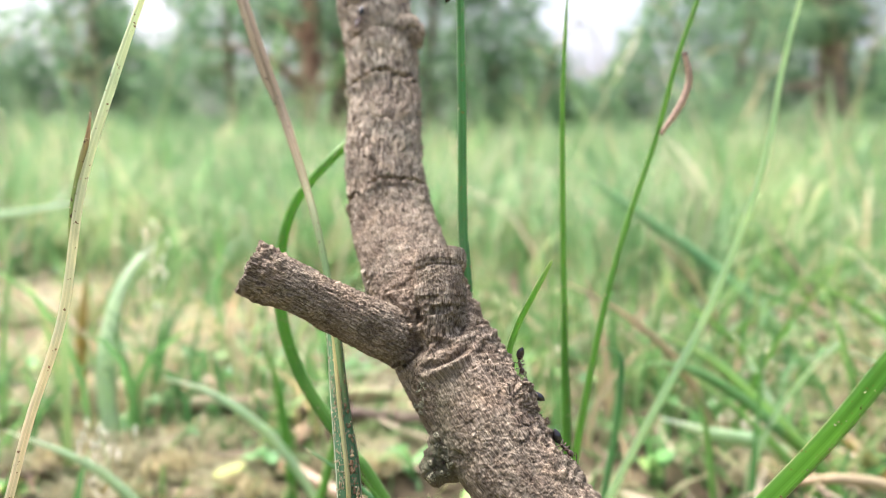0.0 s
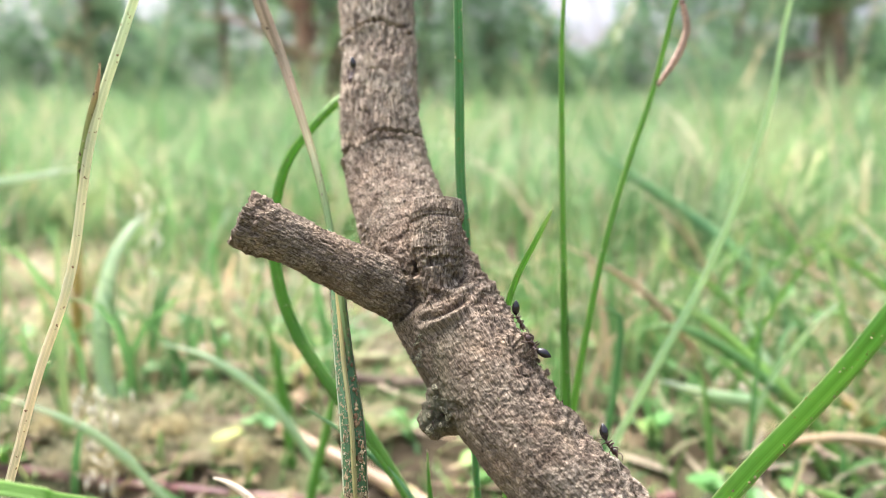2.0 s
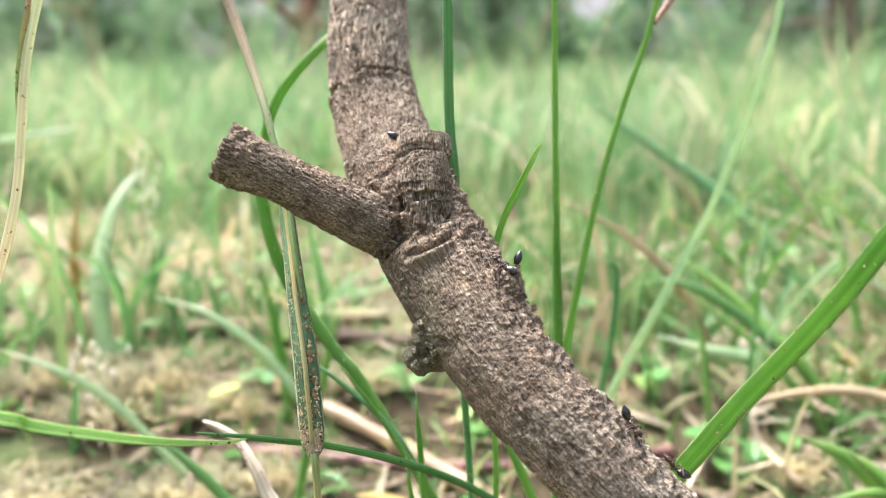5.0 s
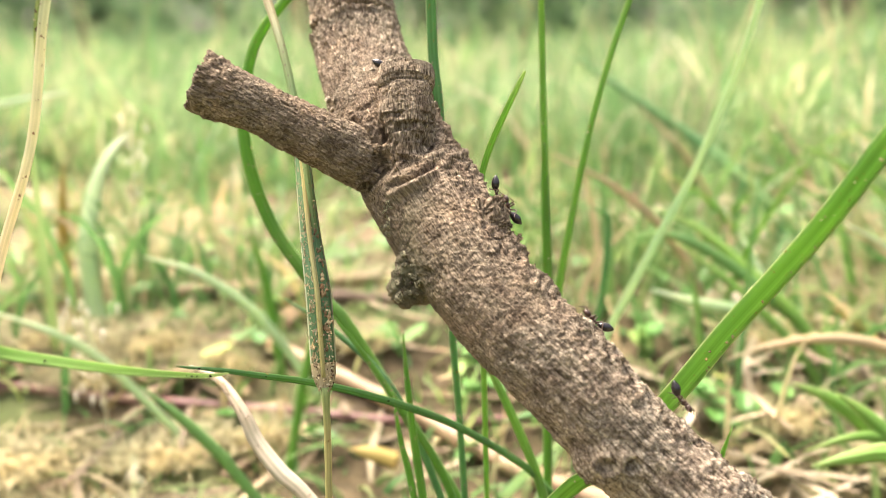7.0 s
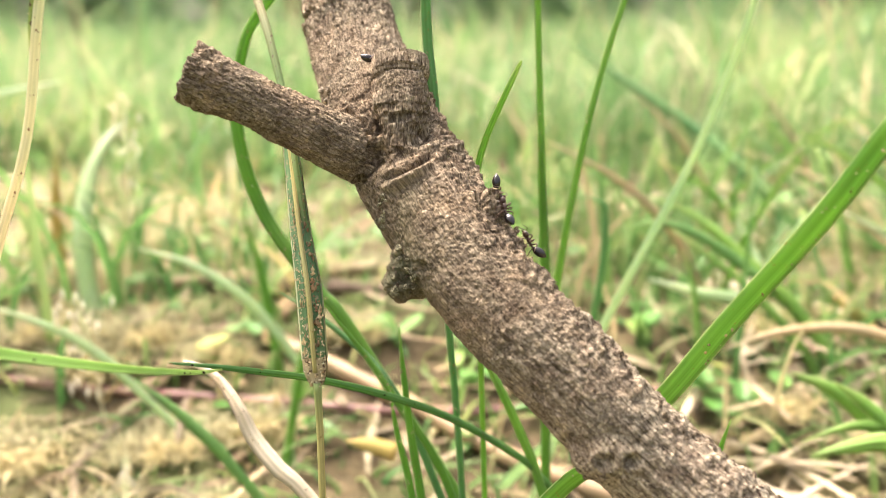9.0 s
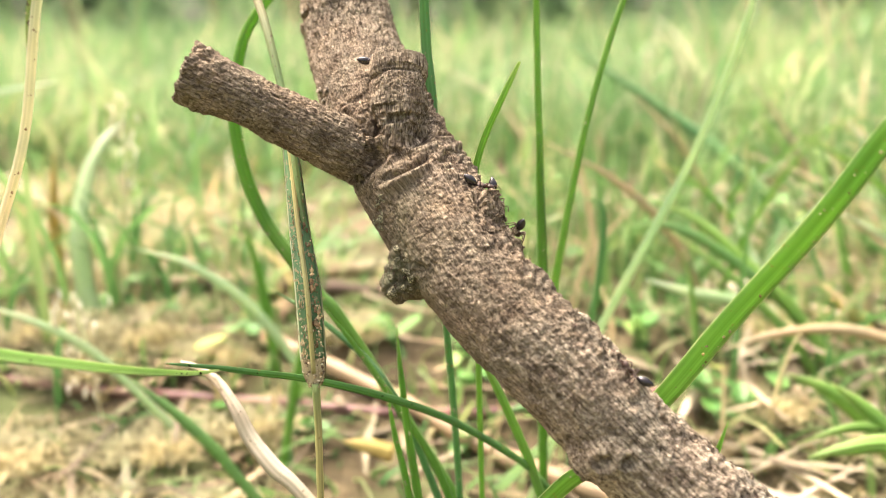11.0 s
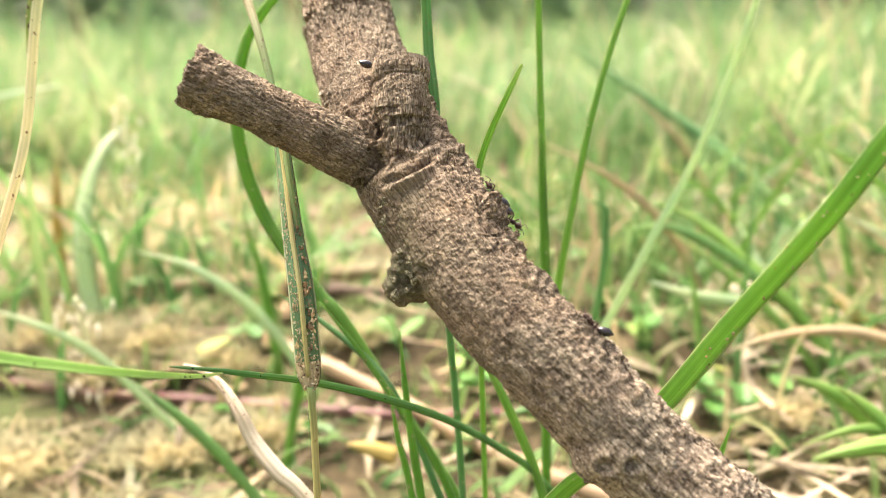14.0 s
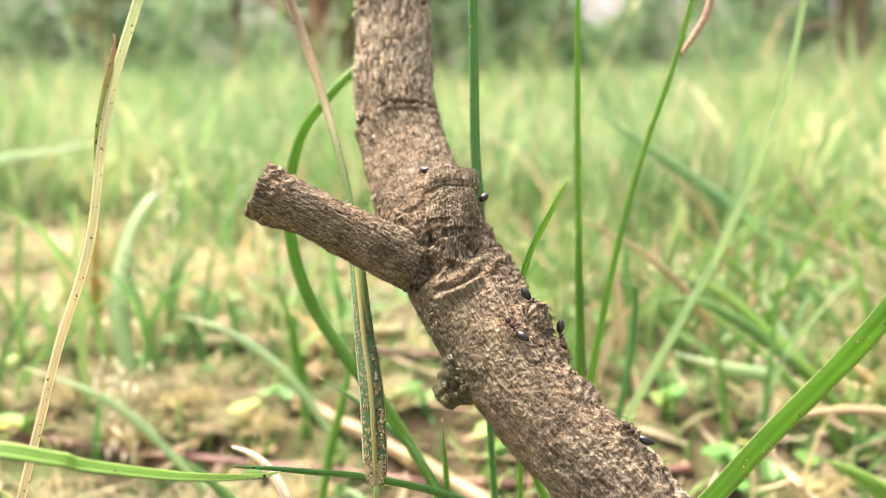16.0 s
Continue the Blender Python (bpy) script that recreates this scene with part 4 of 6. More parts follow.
grass_blade([(0.0009, 0.121, 0.0330, 0.00007), (0.0011, 0.1205, 0.029, 0.00029), (0.0015, 0.12, 0.0237, 0.0005), (0.0024, 0.119, 0.0144, 0.00065), (0.0037, 0.118, 0.0047, 0.00072)], GREEN, "short pitted grass blade with crumbling edges", specks=40, seed=24, speck_mat=ROT_END)
grass_blade([(-0.0008, 0.117, 0.0250, 0.00007), (0.0003, 0.117, 0.0165, 0.00043), (0.0020, 0.117, 0.0076, 0.00058)], GREEN, "short pitted grass blade with crumbling edges", specks=30, seed=25, speck_mat=ROT_END)
grass_blade([(0.0140, 0.1262, 0.0262, 0.0004), (0.0165, 0.125, 0.0212, 0.0007), (0.0207, 0.124, 0.0115, 0.0008), (0.0235, 0.123, 0.0036, 0.0008)], GREEN_Y, "slanting light green grass blade under the twig", seed=26)
grass_blade([(0.0499, 0.111, 0.0210, 0.00008), (0.0487, 0.111, 0.0161, 0.0005), (0.0482, 0.112, 0.0099, 0.0006)], GREEN, "small upright green grass tip beside the twig", seed=27)


# ---------------------------------------------------------------- blurred single blades a little further off
def far_blade(x, y, h, lean, turn, w, material, label, bend=0.5):
    """A blade rooted at x, y of height h that leans and bows towards turn."""
    z = ground_z(x, y)
    c, s = math.cos(radians(turn)), math.sin(radians(turn))
    rows = []
    for k in range(6):
        u = k / 5
        out = lean * (u * (1 - bend) + bend * u * u)
        rows.append((x + c * out, y + s * out, z - 0.004 + (h + 0.004) * (u - 0.35 * bend * u * u * lean / (h + 1e-6)), w * (1 - 0.85 * u ** 2)))
    return grass_blade(rows[::-1], material, label, root=False, per=4, side=(1, 0.2, 0.1))


def far_path(pts, w, material, label, side=(0.6, 0.1, -0.6), seed=1):
    rows = [(x, y, z, w * max(0.08, min(1.0, 0.25 + 1.6 * k / len(pts)))) for k, (x, y, z) in enumerate(pts)]
    rows[0] = (*rows[0][:3], w * 0.08)
    return grass_blade(rows, material, label, per=5, side=side, seed=seed)


far_path([(0.1172, 0.305, 0.0186), (0.1222, 0.29, 0.0055), (0.1274, 0.275, -0.0093), (0.1297, 0.27, -0.0159)], 0.0034, PALE_G, "broad pale green grass blade leaning over")
far_path([(0.0719, 0.240, 0.0046), (0.0883, 0.245, -0.0017), (0.109, 0.25, -0.0073), (0.118, 0.252, -0.012)], 0.0028, PALE_G, "broad pale grass blade lying over litter", (0, 0.4, 1))
far_path([(0.0415, 0.19, 0.0402), (0.0457, 0.19, 0.0388), (0.0473, 0.19, 0.0352), (0.0464, 0.19, 0.019), (0.044, 0.19, 0.0025)], 0.0009, GREEN_B, "thin hooked green grass blade in the meadow", (1, 0, 0))
far_path([(-0.1115, 0.30, 0.0526), (-0.1155, 0.29, 0.0466), (-0.1192, 0.28, 0.0342), (-0.1193, 0.27, 0.0176), (-0.1178, 0.265, -0.0017), (-0.1155, 0.262, -0.011)], 0.0036, PALE_G, "pale arching grass blade in the meadow", (1, 0, 0))
far_path([(0.0673, 0.42, 0.0836), (0.0985, 0.40, 0.0607), (0.1338, 0.38, 0.0343), (0.1519, 0.36, 0.0157), (0.160, 0.355, 0.0)], 0.0036, GREEN_B, "broad slanting blue-green grass blade in the meadow", (0.5, 0.1, 0.8))
far_path([(0.0934, 0.165, 0.0024), (0.0992, 0.162, -0.0017), (0.1063, 0.158, -0.0085)], 0.0018, GREEN_Y, "light green grass blade low over the litter", (0.5, 0.1, 0.8))
far_path([(0.0833, 0.152, -0.0085), (0.0898, 0.15, -0.0055), (0.0975, 0.148, -0.0035), (0.1062, 0.146, -0.0075)], 0.0021, GREEN_Y, "light green grass blade low over the litter", (0.1, 0.5, 1))
far_path([(-0.0613, 0.166, 0.0051), (-0.0527, 0.165, -0.0021), (-0.0440, 0.164, -0.0110)], 0.0014, GREEN_S, "light green grass blade low over the litter", (0.5, 0.2, 0.8))
far_path([(0.0755, 0.26, 0.0277), (0.0907, 0.25, 0.0206), (0.1094, 0.235, 0.0031), (0.1164, 0.23, -0.0049)], 0.0019, GREEN_Y, "bright green grass blade in the meadow", (0.4, 0.1, 0.9))
far_path([(0.0823, 0.24, 0.014), (0.0847, 0.235, 0.0029), (0.0855, 0.23, -0.0116)], 0.0012, GREEN_Y, "thin light green grass blade in the meadow", (1, 0, 0))
far_path([(-0.168, 0.37, 0.0655), (-0.1914, 0.36, 0.0612), (-0.2171, 0.35, 0.0546), (-0.27, 0.34, 0.025), (-0.295, 0.335, -0.008)], 0.0026, PALE_G, "pale arching grass blade in the meadow", (0.1, 0.2, 1))
far_path([(-0.055, 0.24, 0.030), (-0.050, 0.238, 0.012), (-0.047, 0.236, -0.008)], 0.0017, GREEN, "green grass blade in the meadow", (1, 0, 0))
far_path([(-0.025, 0.205, 0.022), (-0.028, 0.203, 0.006), (-0.032, 0.20, -0.010)], 0.0014, GREEN, "green grass blade in the meadow", (1, 0, 0))
far_path([(0.0812, 0.200, -0.004), (0.0947, 0.2, 0.0005), (0.1106, 0.2, 0.002), (0.1255, 0.2, -0.001), (0.1452, 0.2, -0.011)], 0.0016, TAN, "cream dead grass blade arched over litter", (0, 0.3, 1))
far_path([(0.0900, 0.178, -0.0010), (0.0975, 0.177, -0.0040), (0.1040, 0.176, -0.0080), (0.1090, 0.175, -0.0130)], 0.0022, GREEN_Y, "light green grass blade low over the litter", (0.4, 0.2, 0.9))
far_path([(0.0850, 0.160, -0.0095), (0.096, 0.160, -0.0060), (0.1051, 0.160, -0.0070), (0.1182, 0.160, -0.0120)], 0.0015, GREEN_Y, "light green grass blade low over the litter", (0, 0.4, 1))
far_path([(0.1003, 0.260, 0.001), (0.1069, 0.26, -0.0045), (0.1145, 0.26, -0.003), (0.118, 0.26, -0.010)], 0.0032, DRY, "curled cream dead leaf on the litter", (0.2, 0.6, 1))
far_path([(0.1302, 0.240, -0.0021), (0.1359, 0.24, -0.006), (0.1440, 0.24, -0.013)], 0.0019, ORANGE, "yellowing orange grass blade in the meadow", (0.5, 0.2, 0.8))
far_path([(0.0631, 0.235, 0.0228), (0.0753, 0.235, 0.0233), (0.0914, 0.235, 0.0157), (0.1118, 0.235, -0.0006), (0.1175, 0.235, -0.0062)], 0.0019, GREEN_S, "green grass blade arched over the litter", (0.2, 0.2, 1))
far_path([(0.0894, 0.260, 0.0242), (0.1025, 0.26, 0.0123), (0.117, 0.26, -0.0017), (0.1232, 0.26, -0.0078)], 0.0026, GREEN_S, "broad green grass blade in the meadow", (0.5, 0.1, 0.8))
far_path([(-0.0838, 0.230, 0.0196), (-0.0692, 0.23, 0.0148), (-0.0538, 0.23, 0.0039), (-0.0440, 0.23, -0.0082)], 0.0015, PALE_G, "pale blue-green grass blade arched over soil", (0.3, 0.2, 1))
far_path([(-0.1216, 0.210, 0.0099), (-0.1071, 0.21, 0.0042), (-0.0957, 0.21, -0.0018), (-0.0866, 0.21, -0.0098)], 0.0014, PALE_G, "pale blue-green grass blade arched over soil", (0.3, 0.2, 1))
far_path([(-0.1342, 0.290, 0.0425), (-0.1364, 0.29, 0.0294), (-0.1381, 0.29, 0.0162), (-0.1388, 0.29, -0.005)], 0.0022, ORANGE, "yellowing orange grass blade in the meadow", (1, 0, 0))
far_blade(0.150, 0.26, 0.060, 0.030, 100, 0.0024, GREEN_Y, "light green grass blade in the meadow")
far_blade(0.125, 0.225, 0.050, 0.050, 150, 0.0020, GREEN_Y, "light green grass blade in the meadow", 0.4)
far_blade(0.165, 0.215, 0.045, 0.05, 20, 0.0024, GREEN_Y, "light green grass blade in the meadow", 0.7)
far_blade(0.115, 0.165, 0.020, 0.05, 15, 0.0020, GREEN_Y, "light green grass blade arched over the litter", 0.7)


far_path([(-0.0187, 0.190, -0.0234), (-0.0129, 0.190, -0.0245), (-0.0056, 0.190, -0.0269)], 0.0026, ORANGE, "yellow withered herb leaf near the soil", (0, 0.75, 0.65))
far_path([(0.0330, 0.160, -0.0052), (0.0270, 0.160, -0.0120), (0.0200, 0.160, -0.0200)], 0.0026, PALE_G, "broad pale green leaf under the twig", (0.8, 0.2, 0.5))
far_path([(0.0200, 0.182, -0.0125), (0.0330, 0.180, -0.0090), (0.0420, 0.180, -0.0170)], 0.0020, GREEN_S, "broad green herb leaf near the soil", (0.1, 0.5, 1))


def lush_clump():
    """Long fresh blades that arch over the straw beside the twig."""
    rnd = random.Random(77)
    for k in range(30):
        x, y = rnd.uniform(0.085, 0.235), rnd.uniform(0.23, 0.38)
        mat = (GREEN_Y, GREEN_Y, GREEN_S, PALE_G, TAN)[rnd.randrange(5)]
        label = {"pale_green_blade": "pale green grass blade arching over straw", "tan_dead_blade": "cream dead grass blade arching over straw"}.get(mat.name, "light green grass blade arching over straw")
        far_blade(x, y, rnd.uniform(0.035, 0.085), rnd.uniform(0.02, 0.08), rnd.choice((20, 60, 140, 170, 200, 340)) + rnd.uniform(-15, 15), rnd.uniform(0.0011, 0.0021), mat, label, rnd.uniform(0.4, 0.9))


lush_clump()


# ---------------------------------------------------------------- meadow grass, too many to count
def grass_stuff(name, label, count, area, height, width, material, seed, clear=None, seg=4, flop=1.0, thin_by=None, clump=4.0, tufts=0, spread=0.03):
    rnd = np.random.RandomState(seed)
    x0, x1, y0, y1 = area
    verts, faces = [], []
    made = 0
    tries = 0
    roots = []
    for _ in range(tufts):
        y = y0 + (y1 - y0) * rnd.rand()
        roots.append(((x0 + (x1 - x0) * rnd.rand()) * (1.0 if thin_by is None else thin_by(y)), y, rnd.uniform(0.5, 1.5)))
    while made < count and tries < count * 6:
        tries += 1
        if roots and rnd.rand() < 0.85:
            x, y, big = roots[rnd.randint(len(roots))]
            x, y = x + rnd.randn() * spread * big, y + rnd.randn() * spread * big
        else:
            y = y0 + (y1 - y0) * rnd.rand()
            x = (x0 + (x1 - x0) * rnd.rand()) * (1.0 if thin_by is None else thin_by(y))
        if clear and clear(x, y, rnd):
            continue
        made += 1
        h = rnd.uniform(*height) * (0.75 + 0.5 * rnd.rand()) * max(0.35, 1 + 0.9 * noise.noise((x * clump, y * clump, seed)))
        w = rnd.uniform(*width)
        th, bend = rnd.uniform(0, 2 * math.pi), flop * rnd.uniform(0.1, 1.0) * h
        tw = rnd.uniform(0, math.pi)
        ax, ay = math.cos(tw) * w, math.sin(tw) * w
        z = ground_z(x, y) - 0.003
        k = len(verts)
        for i in range(seg + 1):
            u = i / seg
            cx, cy = x + math.cos(th) * bend * u * u, y + math.sin(th) * bend * u * u
            cz = z + h * (u - 0.42 * flop * u * u * bend / h)
            q = (1 - u ** 2.2)
            if i == seg:
                verts.append((cx, cy, cz))
            else:
                verts += [(cx - ax * q, cy - ay * q, cz), (cx + ax * q, cy + ay * q, cz)]
        for i in range(seg - 1):
            a = k + 2 * i
            faces.append((a, a + 1, a + 3, a + 2))
        a = k + 2 * (seg - 1)
        faces.append((a, a + 1, a + 2))
    return tagged(new(name, mesh_of(name, verts, faces, material)), label, "grass", kind="stuff")


def bare(x, y, rnd):
    """Open soil round the twig and to one side of it; a clear lane for the view."""
    if y < 0.26 and -0.09 < x < 0.085:
        return True
    if y < 0.235 and 0 < x < 0.15 and rnd.rand() < 0.8:
        return True
    patch = noise.noise((x * 9 + 4, y * 9, 1.0))
    if y < 0.45 and x < 0.02:
        return patch > 0.0 or rnd.rand() < 0.3
    return patch > 0.15 and y < 0.8


grass_stuff("short_grass", "short fresh green meadow grass", 6500, (-1, 1, 0.19, 0.9), (0.03, 0.085), (0.0007, 0.0019), GRASS, 1, bare, 5, 1.1, lambda y: 0.16 + 0.75 * y, 4.0, 230, 0.022)
grass_stuff("meadow_grass", "light green meadow grass in the open field", 24000, (-1.3, 1.3, 0.55, 3.2), (0.06, 0.13), (0.0010, 0.0028), HAZED_GRASS, 2, lambda x, y, r: noise.noise((x * 2.6, y * 2.6, 9.0)) > 0.12 and r.rand() < 0.75, 4, 1.0, lambda y: 0.1 + 0.75 * y, 4.0, 420, 0.05)
grass_stuff("far_grass", "pale green grass towards the trees, haze in its colour", 26000, (-1, 1, 3.0, 13.0), (0.12, 0.30), (0.003, 0.009), HAZED_GRASS, 3, None, 3, 0.9, lambda y: 0.5 + 0.75 * y, 0.9, 700, 0.16)
grass_stuff("low_tufts", "low green grass tufts among litter", 2400, (-1, 1, 0.18, 0.5), (0.008, 0.026), (0.0006, 0.0014), GRASS, 4, lambda x, y, r: abs(x - 0.05) < 0.012 and y < 0.12, 4, 1.3, lambda y: 0.06 + 0.7 * y)
grass_stuff("ground_moss", "fine low green growth on the soil", 5200, (-1, 1, 0.10, 0.36), (0.003, 0.010), (0.0005, 0.0012), GRASS, 9, lambda x, y, r: noise.noise((x * 26, y * 26, 2.0)) > 0.05, 3, 1.3, lambda y: 0.06 + 0.7 * y)
grass_stuff("field_grass", "open meadow grass all round", 22000, (-16, 16, -15, 15), (0.08, 0.2), (0.004, 0.012), HAZED_GRASS, 7, lambda x, y, r: abs(x) < 0.4 and -0.4 < y < 0.7, 3, 0.9)
grass_stuff("tall_weeds", "scattered tall pale meadow weeds", 2600, (-1, 1, 2.0, 13.0), (0.18, 0.5), (0.002, 0.006), HAZED_GRASS, 8, None, 4, 0.7, lambda y: 0.3 + 0.75 * y)
grass_stuff("grass_behind_camera", "meadow grass round the open patch", 3000, (-2, 2, -2.5, -0.25), (0.05, 0.12), (0.001, 0.003), HAZED_GRASS, 6, None, 4, 1.0)


# ---------------------------------------------------------------- litter, herbs, sticks
def litter(count, area, seed, name, label, material, length, width, lift=0.003):
    rnd = np.random.RandomState(seed)
    verts, faces = [], []
    for _ in range(count):
        y = area[2] + (area[3] - area[2]) * rnd.rand() ** 1.3
        x = (area[0] + (area[1] - area[0]) * rnd.rand()) * (0.3 + 1.6 * y)
        ln, w, th = rnd.uniform(*length), rnd.uniform(*width), rnd.uniform(0, math.pi)
        tilt, curl = rnd.uniform(-0.12, 0.12), rnd.uniform(-0.35, 0.35)
        z0 = ground_z(x, y) + 0.0012 + lift * rnd.rand()
        k = len(verts)
        for i in range(5):
            u = i / 4 - 0.5
            a = th + curl * u
            px, py = x + math.cos(a) * ln * u, y + math.sin(a) * ln * u
            q = w * (1 - (2 * abs(u)) ** 3 * 0.7)
            nx, ny = -math.sin(a) * q, math.cos(a) * q
            z = max(z0 + tilt * ln * u + 0.25 * w, ground_z(px, py) + 0.0006)
            verts += [(px - nx, py - ny, z), (px, py, z + w * 0.45), (px + nx, py + ny, z)]
        for i in range(4):
            a = k + 3 * i
            faces += [(a, a + 1, a + 4, a + 3), (a + 1, a + 2, a + 5, a + 4)]
    return tagged(new(name, mesh_of(name, verts, faces, material)), label, "litter", kind="stuff")


litter(480, (0.12, 0.6, 0.12, 0.5), 13, "pale_straw_litter", "cream dry grass straw on soil", STRAW_LIT, (0.02, 0.07), (0.0005, 0.0014), 0.006)
litter(1100, (-0.55, 0.55, 0.10, 0.75), 11, "straw_litter", "pale dry straw and dead blades on soil", LITTER, (0.012, 0.05), (0.0005, 0.0014))
litter(170, (-0.5, 0.5, 0.12, 0.6), 12, "dead_leaf_litter", "broad dead brown and cream leaf scraps", LITTER, (0.007, 0.018), (0.0015, 0.0035), 0.003)


def herb_stuff(count, area, seed, name, label, size, height, rule=None):
    rnd = np.random.RandomState(seed)
    verts, faces = [], []
    for _ in range(count):
        y = area[2] + (area[3] - area[2]) * rnd.rand()
        x = (area[0] + (area[1] - area[0]) * rnd.rand()) * (0.3 + 1.6 * y)
        if rule and rule(x, y):
            continue
        h = rnd.uniform(*height)
        z = ground_z(x, y)
        for j in range(rnd.randint(3, 6)):
            th = rnd.uniform(0, 6.28)
            r = rnd.uniform(*size)
            d = rnd.uniform(0.3, 1.2) * r * 1.5
            cx, cy, cz = x + math.cos(th) * d, y + math.sin(th) * d, z + h * rnd.uniform(0.4, 1.0)
            tilt = rnd.uniform(-0.5, 0.5)
            k = len(verts)
            verts.append((cx, cy, cz - 0.15 * r))
            for i in range(8):
                a = i * math.pi / 4
                u, v = math.cos(a) * r * 1.25, math.sin(a) * r * 0.8
                verts.append((cx + math.cos(th) * u - math.sin(th) * v, cy + math.sin(th) * u + math.cos(th) * v, cz + tilt * u + 0.12 * abs(v)))
            faces += [(k, k + 1 + i, k + 1 + (i + 1) % 8) for i in range(8)]
            verts += [(x, y, z - 0.001), (x + 0.0004, y, z - 0.001)]
            faces.append((k + 9, k + 10, k))
    return tagged(new(name, mesh_of(name, verts, faces, HERB)), label, "herb", kind="stuff")


herb_stuff(260, (-0.5, 0.5, 0.21, 0.6), 21, "low_herbs", "small low green herbs with rounded leaves", (0.002, 0.0045), (0.003, 0.014))


def herb_leaf(name, r, seed):
    rnd = random.Random(seed)
    vs, fs = [(0, 0, -0.12 * r)], []
    for ring, q in ((0, 0.55), (1, 1.0)):
        for i in range(10):
            a = i * math.pi / 5
            k = q * (1 + 0.08 * rnd.uniform(-1, 1))
            vs.append((math.cos(a) * r * 1.3 * k + r * 1.2, math.sin(a) * r * 0.85 * k, r * (0.1 * ring + 0.16 * abs(math.sin(a)) - 0.2 * q * math.cos(a) ** 2)))
    vs[0] = (r * 1.2, 0, -0.1 * r)
    fs += [(0, 1 + i, 1 + (i + 1) % 10) for i in range(10)] + [(1 + i, 11 + i, 11 + (i + 1) % 10, 1 + (i + 1) % 10) for i in range(10)]
    k = len(vs)
    w = r * 0.07
    vs += [(0, w, 0), (0, -w, 0), (r * 1.2, 0, -0.14 * r), (0, 0, w * 2)]
    fs += [(k, k + 1, k + 2), (k + 1, k + 3, k + 2), (k + 3, k, k + 2)]
    return mesh_of(name, vs, fs, HERB_LEAF)


def herbs():
    rnd = random.Random(31)
    kinds = [herb_leaf("leaf", 0.0016 + 0.0006 * k, k) for k in range(4)]
    stem = mesh_of("stem", *sweep(np.array([(0, 0, -0.002), (0, 0, 0.5), (0.0004, 0, 1.0)]) * np.array([1, 1, 1]), [(0.0003 * math.cos(a), 0.0003 * math.sin(a)) for a in (0, 1.26, 2.5, 3.77, 5.0)], (1, 0, 0))[:2], HERB_LEAF)
    made = 0
    while made < 46:
        x, y = rnd.uniform(-0.15, 0.19), rnd.uniform(0.185, 0.37)
        if abs(x - 0.0) > 0.05 + 0.5 * y:
            continue
        made += 1
        h = rnd.uniform(0.004, 0.013)
        thing = tagged(new("herb"), "small green herb with rounded leaves among the litter", "herb", "low herbs on the soil")
        thing.location = (x, y, ground_z(x, y))
        st = under(new("stem", stem), thing)
        st.scale = (1, 1, h)
        for k in range(rnd.randrange(3, 7)):
            lf = under(new("leaf", rnd.choice(kinds)), thing)
            lf.matrix_basis = pose(0, 0, h * rnd.uniform(0.4, 1.0), 0, rnd.uniform(-35, 15), rnd.uniform(0, 360))


herbs()


def dry_tuft(x, y, r, h, count, seed):
    """A low mound of fine dry blades that spring from one root."""
    rnd = random.Random(seed)
    vs, fs = [], []
    for _ in range(count):
        th, out, up = rnd.uniform(0, 6.28), r * rnd.uniform(0.15, 0.8), h * rnd.uniform(0.4, 1.2)
        bx, by = r * 0.65 * rnd.uniform(-1, 1), r * 0.65 * rnd.uniform(-1, 1)
        w = rnd.uniform(0.00012, 0.00032)
        sx, sy = -math.sin(th) * w, math.cos(th) * w
        k = len(vs)
        for u in (0.0, 0.4, 0.75):
            cx, cy, cz = bx + math.cos(th) * out * u, by + math.sin(th) * out * u, up * (2.2 * u - 1.5 * u * u) - 0.001
            vs += [(cx - sx, cy - sy, cz), (cx + sx, cy + sy, cz)]
        vs.append((bx + math.cos(th) * out, by + math.sin(th) * out, up * 0.55))
        fs += [(k, k + 1, k + 3, k + 2), (k + 2, k + 3, k + 5, k + 4), (k + 4, k + 5, k + 6)]
    ob = tagged(new("dry_tuft", mesh_of("dry_tuft", vs, fs, TUFT)), "pale yellow dried grass tuft on the soil", "grass", "dry grass tufts")
    ob.location = (x, y, ground_z(x, y))


